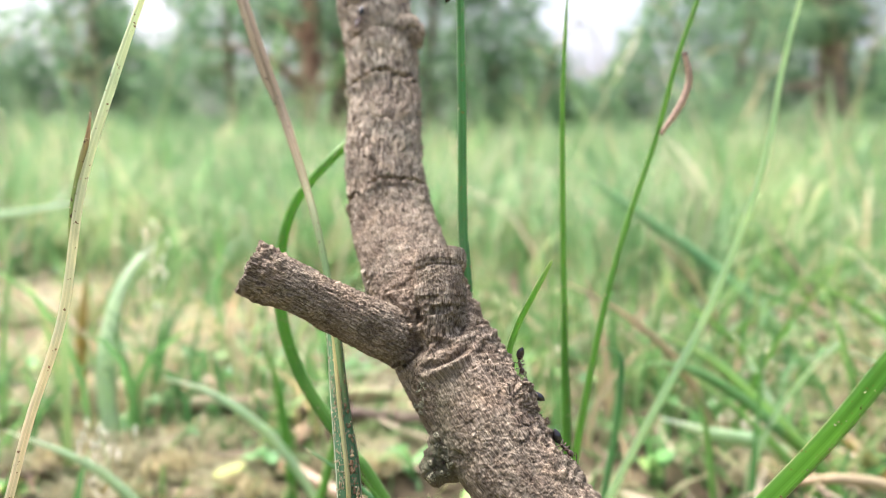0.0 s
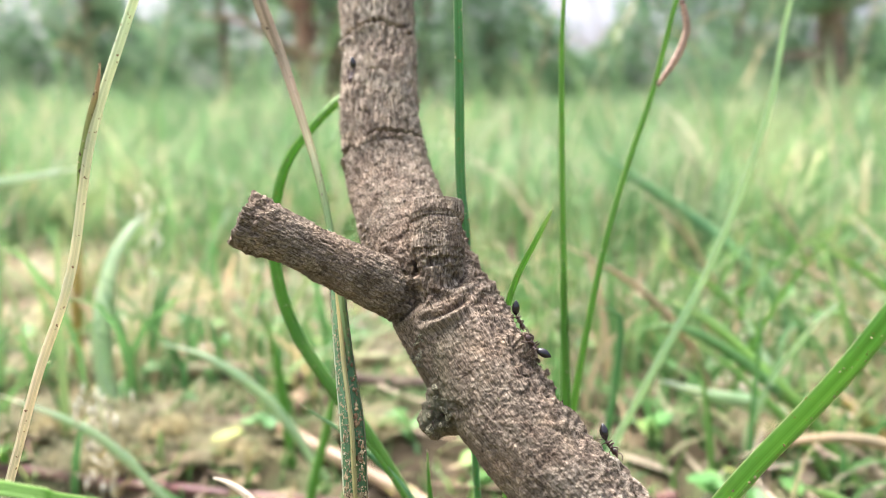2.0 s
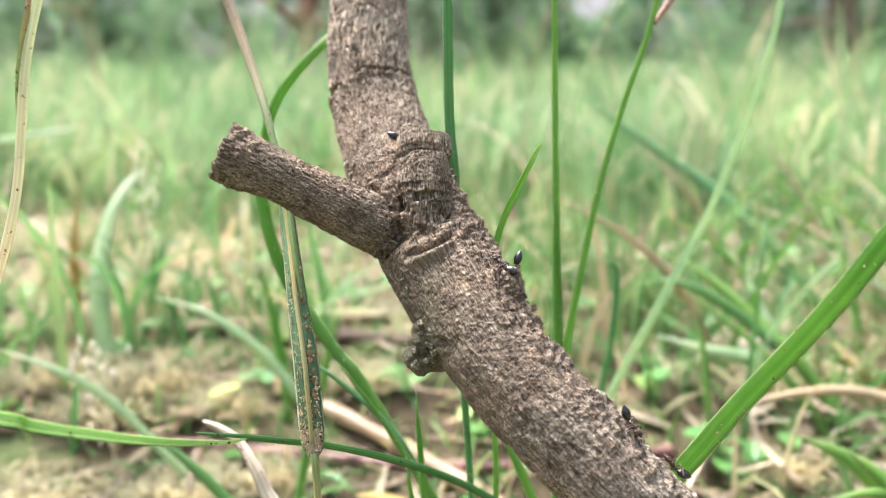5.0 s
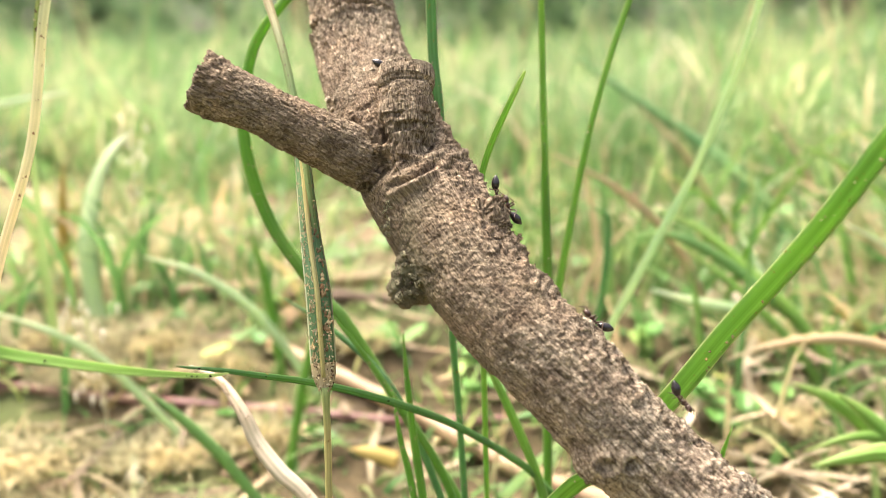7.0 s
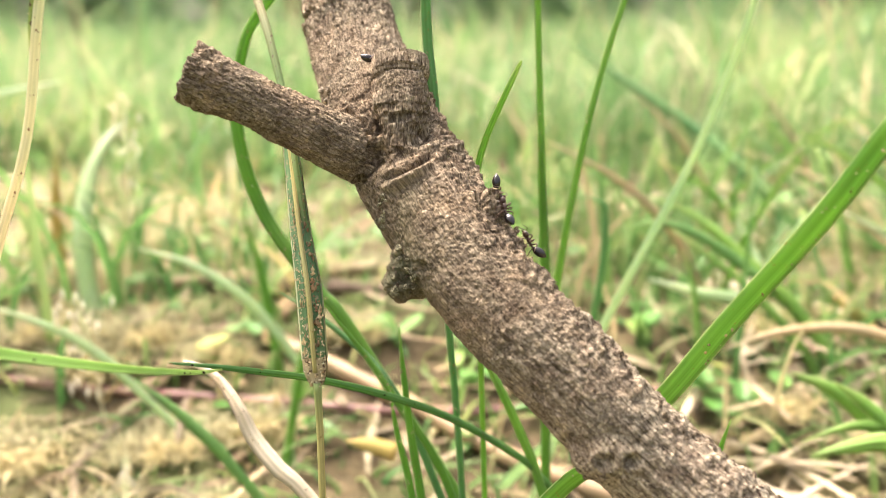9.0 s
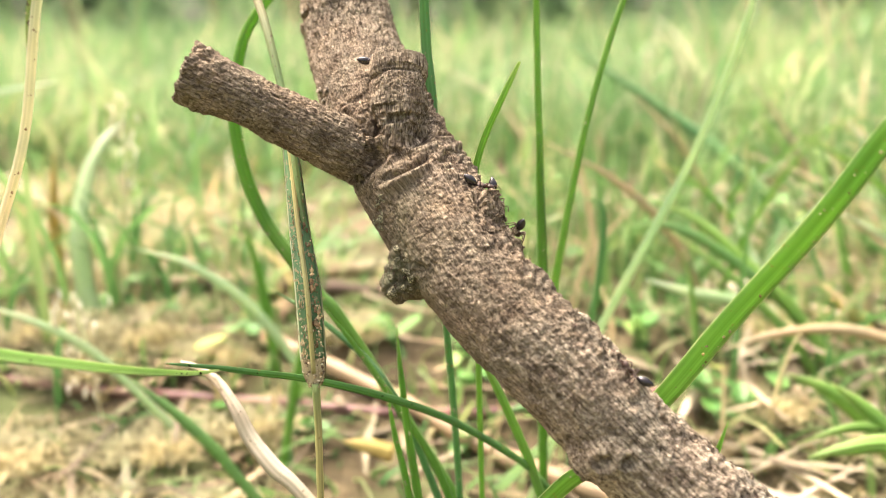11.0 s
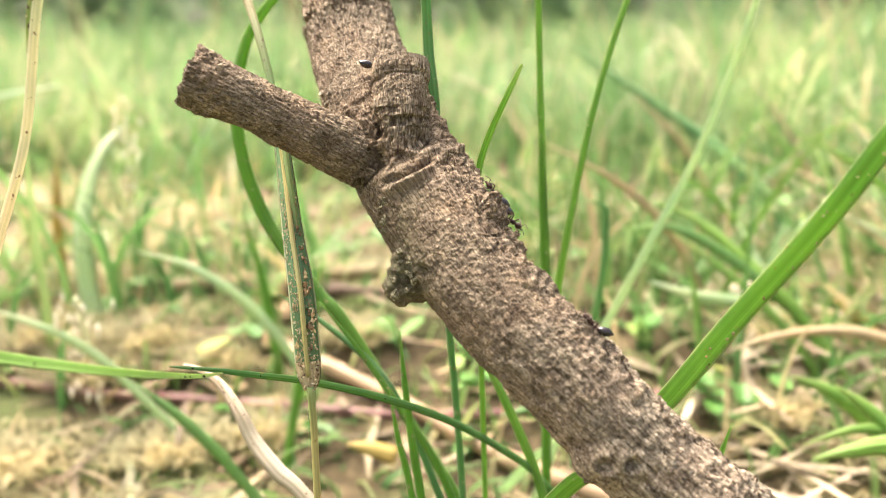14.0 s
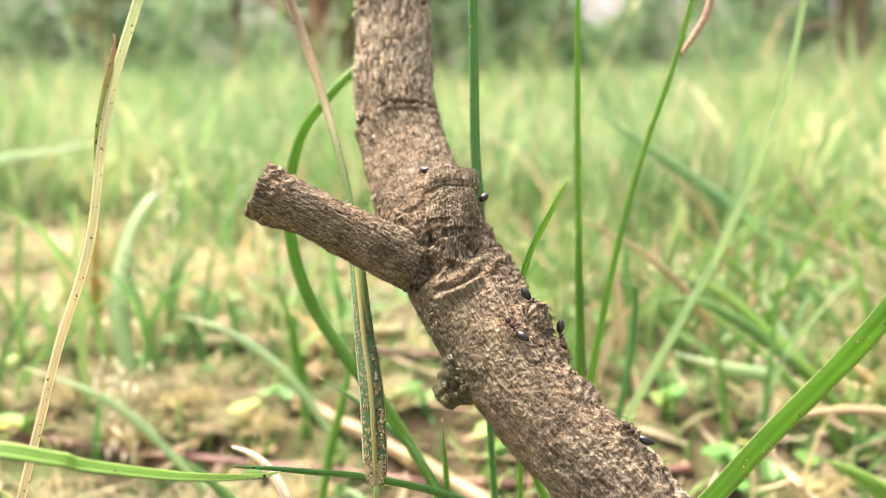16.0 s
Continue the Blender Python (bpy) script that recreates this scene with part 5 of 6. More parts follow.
# tufts from (0.110, 0.172) on are added pale to brighten too dark ground
for i, (x, y, r, h) in enumerate(((-0.091, 0.180, 0.017, 0.012), (-0.050, 0.214, 0.011, 0.010), (-0.128, 0.305, 0.018, 0.016), (-0.095, 0.252, 0.014, 0.014), (-0.141, 0.362, 0.022, 0.018), (-0.068, 0.243, 0.012, 0.010),
                                  (-0.190, 0.350, 0.022, 0.018), (-0.060, 0.310, 0.016, 0.014), (-0.143, 0.418, 0.025, 0.022), (-0.150, 0.300, 0.016, 0.014), (-0.115, 0.205, 0.014, 0.010), (-0.025, 0.255, 0.010, 0.009),
                                  (0.105, 0.253, 0.015, 0.012), (0.125, 0.205, 0.014, 0.010), (0.150, 0.285, 0.018, 0.016), (0.185, 0.320, 0.02, 0.02), (-0.078, 0.150, 0.013, 0.008), (-0.23, 0.46, 0.03, 0.03), (0.110, 0.172, 0.012, 0.009), (0.138, 0.190, 0.014, 0.011), (0.100, 0.215, 0.010, 0.009), (0.150, 0.230, 0.016, 0.012), (0.090, 0.150, 0.010, 0.007),
                                  (0.175, 0.250, 0.016, 0.014), (-0.052, 0.188, 0.010, 0.007), (-0.075, 0.208, 0.012, 0.009), (-0.105, 0.238, 0.013, 0.010), (-0.132, 0.255, 0.014, 0.011), (-0.122, 0.180, 0.014, 0.009), (-0.045, 0.160, 0.009, 0.006))):
    dry_tuft(x, y, r * 1.6, h * 0.8, 480, 300 + i)


def weed_stalk(x, y, h, lean, seed, w=0.0011):
    """A tall dry flowering stalk with a few side sprays."""
    rnd = random.Random(seed)
    z = ground_z(x, y)
    s = spline([(0, 0, -0.004), (lean * 0.25, 0, h * 0.5), (lean, 0, h)], 7)
    thing = tagged(new("weed_stalk"), "tall dry cream flowering grass stalk in the meadow", "grass", "tall meadow stalks")
    thing.location = (x, y, z)
    v, f, uv = sweep(s, tube_profile(6), (0, 1, 0), np.linspace(w, w * 0.4, len(s)))
    under(new("stalk", mesh_of("stalk", v, f, TAN, uv)), thing)
    for k in range(4):
        a = s[int(len(s) * (0.62 + 0.09 * k))]
        d = 1 if k % 2 else -1
        q = spline([tuple(a), tuple(a + np.array([d * 0.05 * h, 0.01, 0.07 * h])), tuple(a + np.array([d * (0.09 + 0.05 * rnd.random()) * h, 0.0, 0.10 * h]))], 4)
        v, f, uv = sweep(q, tube_profile(5), (0, 1, 0), np.linspace(w * 0.5, w * 0.9, len(q)))
        under(new("spray", mesh_of("spray", v, f, TUFT, uv)), thing, "thin cream side spray")


for i, (x, y, h, lean) in enumerate(((-0.42, 0.75, 0.26, -0.05), (-0.30, 0.70, 0.23, -0.04), (-0.36, 0.95, 0.30, 0.05), (0.06, 0.62, 0.20, 0.03), (0.17, 0.78, 0.25, -0.03), (0.24, 0.66, 0.24, -0.06), (0.34, 0.9, 0.30, 0.04), (0.42, 0.85, 0.28, 0.06),
                                      (0.52, 1.0, 0.32, -0.05), (-0.55, 1.1, 0.33, 0.06), (-0.16, 1.0, 0.24, -0.03), (0.30, 1.2, 0.30, 0.05), (0.62, 1.2, 0.36, 0.03), (0.40, 0.60, 0.20, 0.03))):
    weed_stalk(x, y, h, lean, 500 + i)


def stick(pts, r, material, label, name="stick", category="stick"):
    s = spline([(x, y, ground_z(x, y) + r * 0.8 + 0.15 * max(0.0, z + 0.013)) for x, y, z in pts], 8)
    foot = s[0].copy()
    sc = r * (1 + 0.15 * np.sin(np.arange(len(s)) * 1.7))
    v, f, uv = sweep(s - foot, tube_profile(9), (0, 1, 0.3), sc)
    ob = tagged(new(name, mesh_of(name, v, f, material, uv)), label, category)
    ob.location = foot
    at = ob.data.attributes.new("grain", "FLOAT_VECTOR", "POINT")
    at.data.foreach_set("vector", (np.array(v, dtype=np.float32) * 900).ravel())
    return ob


stick([(-0.052, 0.248, -0.004), (-0.01, 0.222, -0.005), (0.03, 0.195, -0.007), (0.07, 0.175, -0.011)], 0.0026, blade_material("dead_tan_stem", (0.36, 0.25, 0.17), (0.45, 0.36, 0.27), (1.2, 1.1, 1.0), 0.05), "thick tan dead stem lying on the ground", "fallen_reed", "dead stalk")


def build_creeper():
    """A creeping stem in joints, with swollen nodes and short shoots."""
    rows = [(-0.20, 0.245, -0.02), (-0.115, 0.228, -0.025), (-0.052, 0.222, -0.027), (0.010, 0.216, -0.029), (0.072, 0.222, -0.028)]
    s = spline([(x, y, max(z, ground_z(x, y) + 0.0013)) for x, y, z in rows], 8)
    thing = tagged(new("creeper"), "purple-pink creeping stem with swollen nodes on the ground", "creeper")
    thing.location = s[0]
    step = 6
    for i in range(0, len(s) - 1, step):
        seg = s[i:i + step + 1] - s[0]
        if len(seg) < 3:
            continue
        wid = 0.0015 + 0.0002 * np.cos(np.linspace(0, 2 * math.pi, len(seg)))
        v, f, uv = sweep(seg, tube_profile(9), (0, 1, 0.3), wid)
        joint = under(new("stem_joint", mesh_of("stem_joint", v, f, PINK, uv)), thing)
        q = seg[-1]
        v, f, uv = sweep(np.array([q + (-0.0016, 0, 0), q + (-0.0006, 0, 0.0002), q + (0.0006, 0, 0.0002), q + (0.0016, 0, 0)]), tube_profile(9), (0, 1, 0.3), np.array([0.0014, 0.0022, 0.0021, 0.0013]))
        under(new("node", mesh_of("node", v, f, PINK, uv)), joint, "swollen paler node")
        side = 1 if (i // step) % 2 else -1
        w = spline([tuple(q), tuple(q + (0.002, 0.004 * side, 0.006)), tuple(q + (0.006, 0.006 * side, 0.014))], 5)
        v, f, uv = sweep(w, LEAF_PROFILE, (0.7, 0.7, 0), np.linspace(0.0013, 0.0001, len(w)))
        under(new("shoot", mesh_of("shoot", v, f, GREEN, uv)), joint, "short green shoot")


build_creeper()
stick([(-0.12, 0.30, -0.006), (-0.04, 0.285, -0.004), (0.0, 0.28, -0.007)], 0.0022, TRUNK, "dark brown dead stick on the ground", "dead_stick", "stick")
STRAW_D = blade_material("dry_straw", (0.32, 0.26, 0.17), (0.4, 0.34, 0.23), (1.15, 1.1, 1.0), 0.1, (0.2, 0.13, 0.08), 0.66, 0.8)
for path_, r_ in (([(0.06, 0.185, -0.011), (0.085, 0.19, -0.006), (0.1104, 0.197, -0.005), (0.145, 0.205, -0.008)], 0.0009), ([(0.056, 0.165, -0.012), (0.09, 0.172, -0.008), (0.13, 0.18, -0.005), (0.19, 0.19, -0.004)], 0.0015),
                  ([(0.05, 0.178, -0.012), (0.08, 0.195, -0.008), (0.12, 0.215, -0.006)], 0.0017), ([(0.065, 0.21, -0.012), (0.10, 0.20, -0.006), (0.14, 0.19, 0.0), (0.18, 0.175, -0.006)], 0.0010),
                  ([(-0.0984, 0.165, -0.0105), (-0.0707, 0.165, -0.011), (-0.0509, 0.165, -0.0115), (-0.0269, 0.165, -0.0119)], 0.0008),
                  ([(0.10, 0.24, -0.008), (0.15, 0.225, 0.004), (0.20, 0.23, 0.0)], 0.0016), ([(-0.10, 0.29, -0.006), (-0.05, 0.30, 0.0), (-0.02, 0.31, -0.006)], 0.0028)):
    stick(path_, r_, STRAW_D, "pale dry straw lying on the ground", "straw", "straw")


def seed_head(x, y, h, lean, r, label, spike=0.035, small=1.0):
    """A stalk with a loose cream spike of small husks."""
    z = ground_z(x, y)
    top = np.array([x + lean, y, z + h])
    s = spline([(x, y, z - 0.003), (x + lean * 0.3, y, z + h * 0.5), tuple(top)], 8)
    v, f, uv = sweep(s - s[0], tube_profile(6), (0, 1, 0), np.full(len(s), 0.0004 * small * small))
    thing = tagged(new("seed_grass"), label, "grass")
    thing.location = s[0]
    under(new("stalk", mesh_of("stalk", v, f, STRAW, uv)), thing)
    rnd = random.Random(int(x * 1000) + 77)
    vs, fs = [], []
    for i in range(30):
        u = rnd.random()
        c = top - s[0] + np.array([-lean * 0.25 * u, 0, -u * spike]) + np.array([rnd.gauss(0, r), rnd.gauss(0, r), 0])
        d = np.array([rnd.gauss(0, 0.4), rnd.gauss(0, 0.4), 1.0]) * 0.0022 * small
        k = len(vs)
        vs += [c - d, c + np.array([0.0006, 0, 0]) * small, c + np.array([-0.0004, 0.0005, 0]) * small, c + np.array([-0.0003, -0.0005, 0]) * small, c + d]
        fs += [(k, k + 1, k + 2), (k, k + 2, k + 3), (k, k + 3, k + 1), (k + 4, k + 2, k + 1), (k + 4, k + 3, k + 2), (k + 4, k + 1, k + 3)]
    under(new("seed_spike", mesh_of("seed_spike", vs, fs, SEED)), thing, "loose cream seed spike")
    return thing


near_head = seed_head(-0.0225, 0.0618, 0.0877, 0.0058, 0.0007, "cream seed head on a thin stalk close by", 0.022, 0.5)
seed_head(-0.115, 0.30, 0.075, 0.004, 0.0030, "cream seed head on a thin grass stalk")
seed_head(-0.093, 0.215, 0.040, -0.004, 0.0030, "cream seed head on a thin grass stalk")
seed_head(0.215, 0.33, 0.10, 0.006, 0.0030, "cream seed head on a thin grass stalk")
seed_head(0.30, 0.48, 0.16, 0.01, 0.002, "tall cream seed head on a thin grass stalk")
seed_head(-0.30, 0.50, 0.15, -0.02, 0.002, "tall cream seed head on a thin grass stalk")
seed_head(0.075, 0.55, 0.19, 0.06, 0.0015, "tall cream seed head on a thin grass stalk")


# ---------------------------------------------------------------- trees
def tree(x, y, h, r, lean, seed, bark, label, crown, low=0.5, leaves=3200, leaf=0.055):
    """Trunk, limbs and a ragged crown; crown: spread in metres, low: height where leaves begin."""
    rnd = random.Random(seed)
    z = ground_z(x, y)
    thing = tagged(new("tree"), label, "tree", "trees at the field's edge")
    thing.location = (x, y, z)
    pts = [(0, 0, -0.1, r * 1.25), (lean * 0.1, 0, h * 0.1, r), (lean * 0.35, rnd.uniform(-.1, .1), h * 0.4, r * 0.8), (lean * 0.8, rnd.uniform(-.2, .2), h * 0.75, r * 0.5), (lean, 0, h, r * 0.2)]
    s = spline(pts, 6)
    v, f, uv = sweep(s[:, :3], tube_profile(10), (1, 0, 0), s[:, 3])
    me = mesh_of("trunk", v, f, bark, uv)
    at = me.attributes.new("grain", "FLOAT_VECTOR", "POINT")
    at.data.foreach_set("vector", (np.array(v, dtype=np.float32) * (9, 9, 2.5)).astype(np.float32).ravel())
    under(new("trunk", me), thing)
    tips = []
    for k in range(9):
        i = rnd.randrange(len(s) // 4, len(s) - 2)
        a = s[i]
        th, ln = rnd.uniform(0, 6.28), crown * rnd.uniform(0.5, 1.0)
        b = a[:3] + np.array([math.cos(th), math.sin(th), rnd.uniform(-0.1, 0.7)]) * ln
        mid = (a[:3] + b) / 2 + np.array([0, 0, 0.12 * ln])
        q = spline([(*a[:3], a[3] * 0.6), (*mid, a[3] * 0.35), (*b, a[3] * 0.1)], 5)
        v, f, uv = sweep(q[:, :3], tube_profile(6), (0, 0.3, 1), q[:, 3])
        me = mesh_of("limb", v, f, bark, uv)
        at = me.attributes.new("grain", "FLOAT_VECTOR", "POINT")
        at.data.foreach_set("vector", (np.array(v, dtype=np.float32) * 9).ravel())
        under(new("limb", me), thing)
        tips += [q[len(q) // 2, :3], q[-1, :3], (q[-1, :3] + q[len(q) // 2, :3]) / 2]
    for k in range(10):
        th = rnd.uniform(0, 6.28)
        rr = crown * rnd.uniform(0.2, 1.0)
        tips.append(np.array([lean * 0.5 + math.cos(th) * rr, math.sin(th) * rr, rnd.uniform(low, h)]))
    vs, fs = [], []
    for _ in range(leaves):
        c = np.array(rnd.choice(tips)) + np.array([rnd.gauss(0, 1), rnd.gauss(0, 1), rnd.gauss(0, 0.8)]) * crown * 0.2
        if c[2] < low:
            c[2] = low + rnd.random() * 0.4
        a = unit((rnd.gauss(0, 1), rnd.gauss(0, 1), rnd.gauss(0, 0.6)))
        b = unit(cross(a, (rnd.gauss(0, 1), rnd.gauss(0, 1), rnd.gauss(0, 1))))
        ln = leaf * rnd.uniform(0.6, 1.5)
        k = len(vs)
        vs += [c - a * ln, c + b * ln * 0.45 - a * ln * 0.2, c + a * ln, c - b * ln * 0.45 - a * ln * 0.2]
        fs += [(k, k + 1, k + 2), (k, k + 2, k + 3)]
    under(new("crown", mesh_of("crown", vs, fs, LEAVES)), thing)
    return thing


TREES = [
    # x, y, height, trunk radius, lean, bark, spread, low
    (-1.75, 9.6, 5.5, 0.13, 0.1, TRUNK_R, 1.9, 1.6), (-1.65, 11.5, 6.0, 0.20, 0.3, TRUNK, 2.0, 0.7), (5.15, 10.5, 4.6, 0.22, -0.3, TRUNK, 1.0, 1.5),
    (-3.2, 11.5, 5.0, 0.072, -0.2, TRUNK, 1.2, 0.5), (-6.1, 13.5, 5.5, 0.088, -0.2, TRUNK, 0.7, 0.5), (-9.0, 14.0, 5.0, 0.088, 0.2, TRUNK, 1.6, 0.5),
    (-0.4, 13.5, 5.5, 0.094, 0.2, TRUNK, 1.5, 0.4), (0.6, 12.0, 2.6, 0.055, 0.1, TRUNK, 0.8, 0.3), (4.7, 13.0, 3.4, 0.077, 0.2, TRUNK, 1.3, 0.4), (9.4, 13.0, 5.0, 0.088, 0.2, TRUNK, 2.0, 0.5),
    (-2.8, 14.5, 6.0, 0.083, 0.3, TRUNK, 2.4, 0.4), (2.6, 16.5, 1.0, 0.06, 0.1, TRUNK, 0.8, 0.2), (6.0, 16.0, 3.4, 0.088, 0.3, TRUNK, 2.2, 0.3), (10.5, 15.0, 5.0, 0.088, 0.0, TRUNK, 2.4, 0.4), (-12.0, 17.0, 6.0, 0.099, 0.0, TRUNK, 2.8, 0.4),
]
for i, (x, y, h, r, lean, bk, spread, low) in enumerate(TREES):
    tree(x, y, h, r, lean, 40 + i, bk, "reddish slender trunk with green crown at the field's edge" if bk is TRUNK_R else "broad dark green tree at the field's edge", spread, low)


def hedge(x0, x1, y, h, seed, count, name, label, gaps=()):
    rnd = random.Random(seed)
    vs, fs = [], []
    for _ in range(count):
        x = rnd.uniform(x0, x1)
        top = h * (0.85 + 0.35 * noise.noise((x * 0.45, y, seed)))
        for gx, gw, gh in gaps:
            top = min(top, gh + 6.0 * (abs(x - gx) / gw) ** 2)
        c = np.array([x, y + rnd.gauss(0, 0.7), GROUND + 0.05 + rnd.random() ** 0.8 * max(top, 0.3)])
        a = unit((rnd.gauss(0, 1), rnd.gauss(0, 1), rnd.gauss(0, 0.7)))
        b = unit(cross(a, (rnd.gauss(0, 1), rnd.gauss(0, 1), rnd.gauss(0, 1))))
        ln = 0.11 * rnd.uniform(0.6, 1.5)
        k = len(vs)
        vs += [c - a * ln, c + b * ln * 0.5, c + a * ln, c - b * ln * 0.5]
        fs += [(k, k + 1, k + 2), (k, k + 2, k + 3)]
    return tagged(new(name, mesh_of(name, vs, fs, LEAVES)), label, "undergrowth", kind="stuff")


hedge(-20, 20, 17.5, 6.0, 61, 42000, "undergrowth", "dense dark green undergrowth beyond the field", ((3.0, 2.3, 1.7), (-6.6, 1.3, 2.2), (-9.8, 1.4, 2.1), (9.2, 1.1, 1.8), (10.2, 1.2, 2.2)))
hedge(-24, 24, 14.6, 0.9, 62, 8000, "low_undergrowth", "low green scrub along the field's edge")
hedge(-24, 24, -16, 4.0, 63, 6000, "undergrowth_behind", "dense green undergrowth on the other side of the field")


# ---------------------------------------------------------------- caterpillar and ants
def build_caterpillar():
    foot = Vector(host.location)
    s = spline([(0.0474, 0.1482, 0.1064, 0.00040), (0.0480, 0.1480, 0.1040, 0.00055), (0.0483, 0.1480, 0.1015, 0.00062), (0.0474, 0.1478, 0.0983, 0.00066), (0.0457, 0.1474, 0.0953, 0.00062), (0.0441, 0.1472, 0.0930, 0.00045), (0.0434, 0.1472, 0.0918, 0.0003)], 9)
    thing = tagged(new("caterpillar"), "small brown caterpillar clinging to a grass blade", "caterpillar")
    thing.location = foot
    path = s[:, :3] - np.array(foot)
    ring = s[:, 3] * (1 + 0.13 * np.abs(np.sin(np.arange(len(s)) * math.pi / 4.5)))
    v, f, uv = sweep(path, tube_profile(12), (0, 1, 0), ring)
    under(new("body", mesh_of("body", v, f, LARVA, uv)), thing)
    for nm, i, r in (("head", 0, 0.00052), ("tail", len(path) - 1, 0.00034)):
        bm = bmesh.new()
        bmesh.ops.create_uvsphere(bm, u_segments=12, v_segments=8, radius=r, matrix=Matrix.Translation(path[i]))
        me = bpy.data.meshes.new(nm)
        bm.to_mesh(me)
        bm.free()
        me.materials.append(LARVA_D)
        me.polygons.foreach_set("use_smooth", [True] * len(me.polygons))
        under(new(nm, me), thing)
    for i in (5, 8, 11, len(path) - 8, len(path) - 4):
        q = path[i]
        a = spline([(*q, 0.00018), (*(q + np.array([-0.0005, -0.0001, -0.0001])), 0.00014), (*(q + np.array([-0.00085, 0.0001, -0.0002])), 0.00008)], 3)
        v, f, uv = sweep(a[:, :3], tube_profile(6), (0, 1, 0), a[:, 3])
        under(new("leg", mesh_of("leg", v, f, LARVA_D, uv)), thing)
    return thing


caterpillar = build_caterpillar()


def ellipsoid(name, centre, radii, material, parent, point=0.0, turn=0.0):
    bm = bmesh.new()
    bmesh.ops.create_uvsphere(bm, u_segments=14, v_segments=10, radius=1.0)
    for v in bm.verts:
        x = v.co.x
        if point and x < 0:
            k = 1 - point * x * x * 0.75
            v.co.y *= k
            v.co.z *= k
        v.co = Vector((x * radii[0], v.co.y * radii[1], v.co.z * radii[2]))
    bmesh.ops.rotate(bm, verts=bm.verts, cent=(0, 0, 0), matrix=Matrix.Rotation(radians(turn), 3, "Y"))
    bmesh.ops.translate(bm, verts=bm.verts, vec=centre)
    me = bpy.data.meshes.new(name)
    bm.to_mesh(me)
    bm.free()
    me.materials.append(material)
    me.polygons.foreach_set("use_smooth", [True] * len(me.polygons))
    return under(new(name, me), parent)


MM = 0.00112


def limb_of(name, pts, r, parent, origin=(0, 0, 0)):
    s = spline([(*(np.array(p) * MM - np.array(origin) * MM), rr * MM) for p, rr in zip(pts, r)], 4)
    v, f, uv = sweep(s[:, :3], tube_profile(6), (0.2, 0.4, 1), s[:, 3])
    ob = under(new(name, mesh_of(name, v, f, ANT_LEG, uv)), parent)
    ob.location = np.array(origin) * MM
    return ob


LEG_ROOTS = [(0.42, 0.2, 0.45), (0.15, 0.22, 0.42), (-0.12, 0.2, 0.42)]


def build_ant(raised=28):
    """Ant heading along +x, standing on z = 0, about 4.9 mm long, gaster held up."""
    ant = tagged(new("ant"), "dark brown ant with a pointed black gaster on bark", "ant", "ants on the twig")
    head = ellipsoid("head", (1.18 * MM, 0, 0.60 * MM), (0.46 * MM, 0.42 * MM, 0.34 * MM), ANT_BODY, ant)
    ellipsoid("thorax", (0.42 * MM, 0, 0.60 * MM), (0.42 * MM, 0.26 * MM, 0.27 * MM), ANT_BODY, ant)
    ellipsoid("waist", (-0.12 * MM, 0, 0.55 * MM), (0.30 * MM, 0.17 * MM, 0.17 * MM), ANT_BODY, ant)
    ellipsoid("petiole", (-0.52 * MM, 0, 0.58 * MM), (0.17 * MM, 0.11 * MM, 0.13 * MM), ANT_BODY, ant)
    a = radians(raised)
    ellipsoid("gaster", (-0.62 * MM - math.cos(a) * 0.85 * MM, 0, 0.62 * MM + math.sin(a) * 0.85 * MM), (0.98 * MM, 0.52 * MM, 0.5 * MM), ANT_GASTER, ant, 0.9, raised)
    legs = []
    for sgn in (1, -1):
        for j, (rx, ry, rz) in enumerate(LEG_ROOTS):
            fx = (0.85, 0.05, -0.75)[j]
            root = (rx, ry * sgn, rz)
            legs.append(limb_of("leg", [root, (rx + fx * 0.35, 0.75 * sgn, 0.95), (rx + fx * 0.8, 1.15 * sgn, 0.35), (rx + fx * 1.15, 1.35 * sgn, 0.02)], (0.09, 0.075, 0.05, 0.035), ant, root))
        limb_of("antenna", [(1.5, 0.15 * sgn, 0.7), (1.75, 0.55 * sgn, 0.95), (2.3, 0.7 * sgn, 0.55)], (0.05, 0.045, 0.05), head)
        limb_of("mandible", [(1.55, 0.14 * sgn, 0.5), (1.75, 0.1 * sgn, 0.45), (1.82, 0.0, 0.42)], (0.07, 0.05, 0.02), head)
    return ant


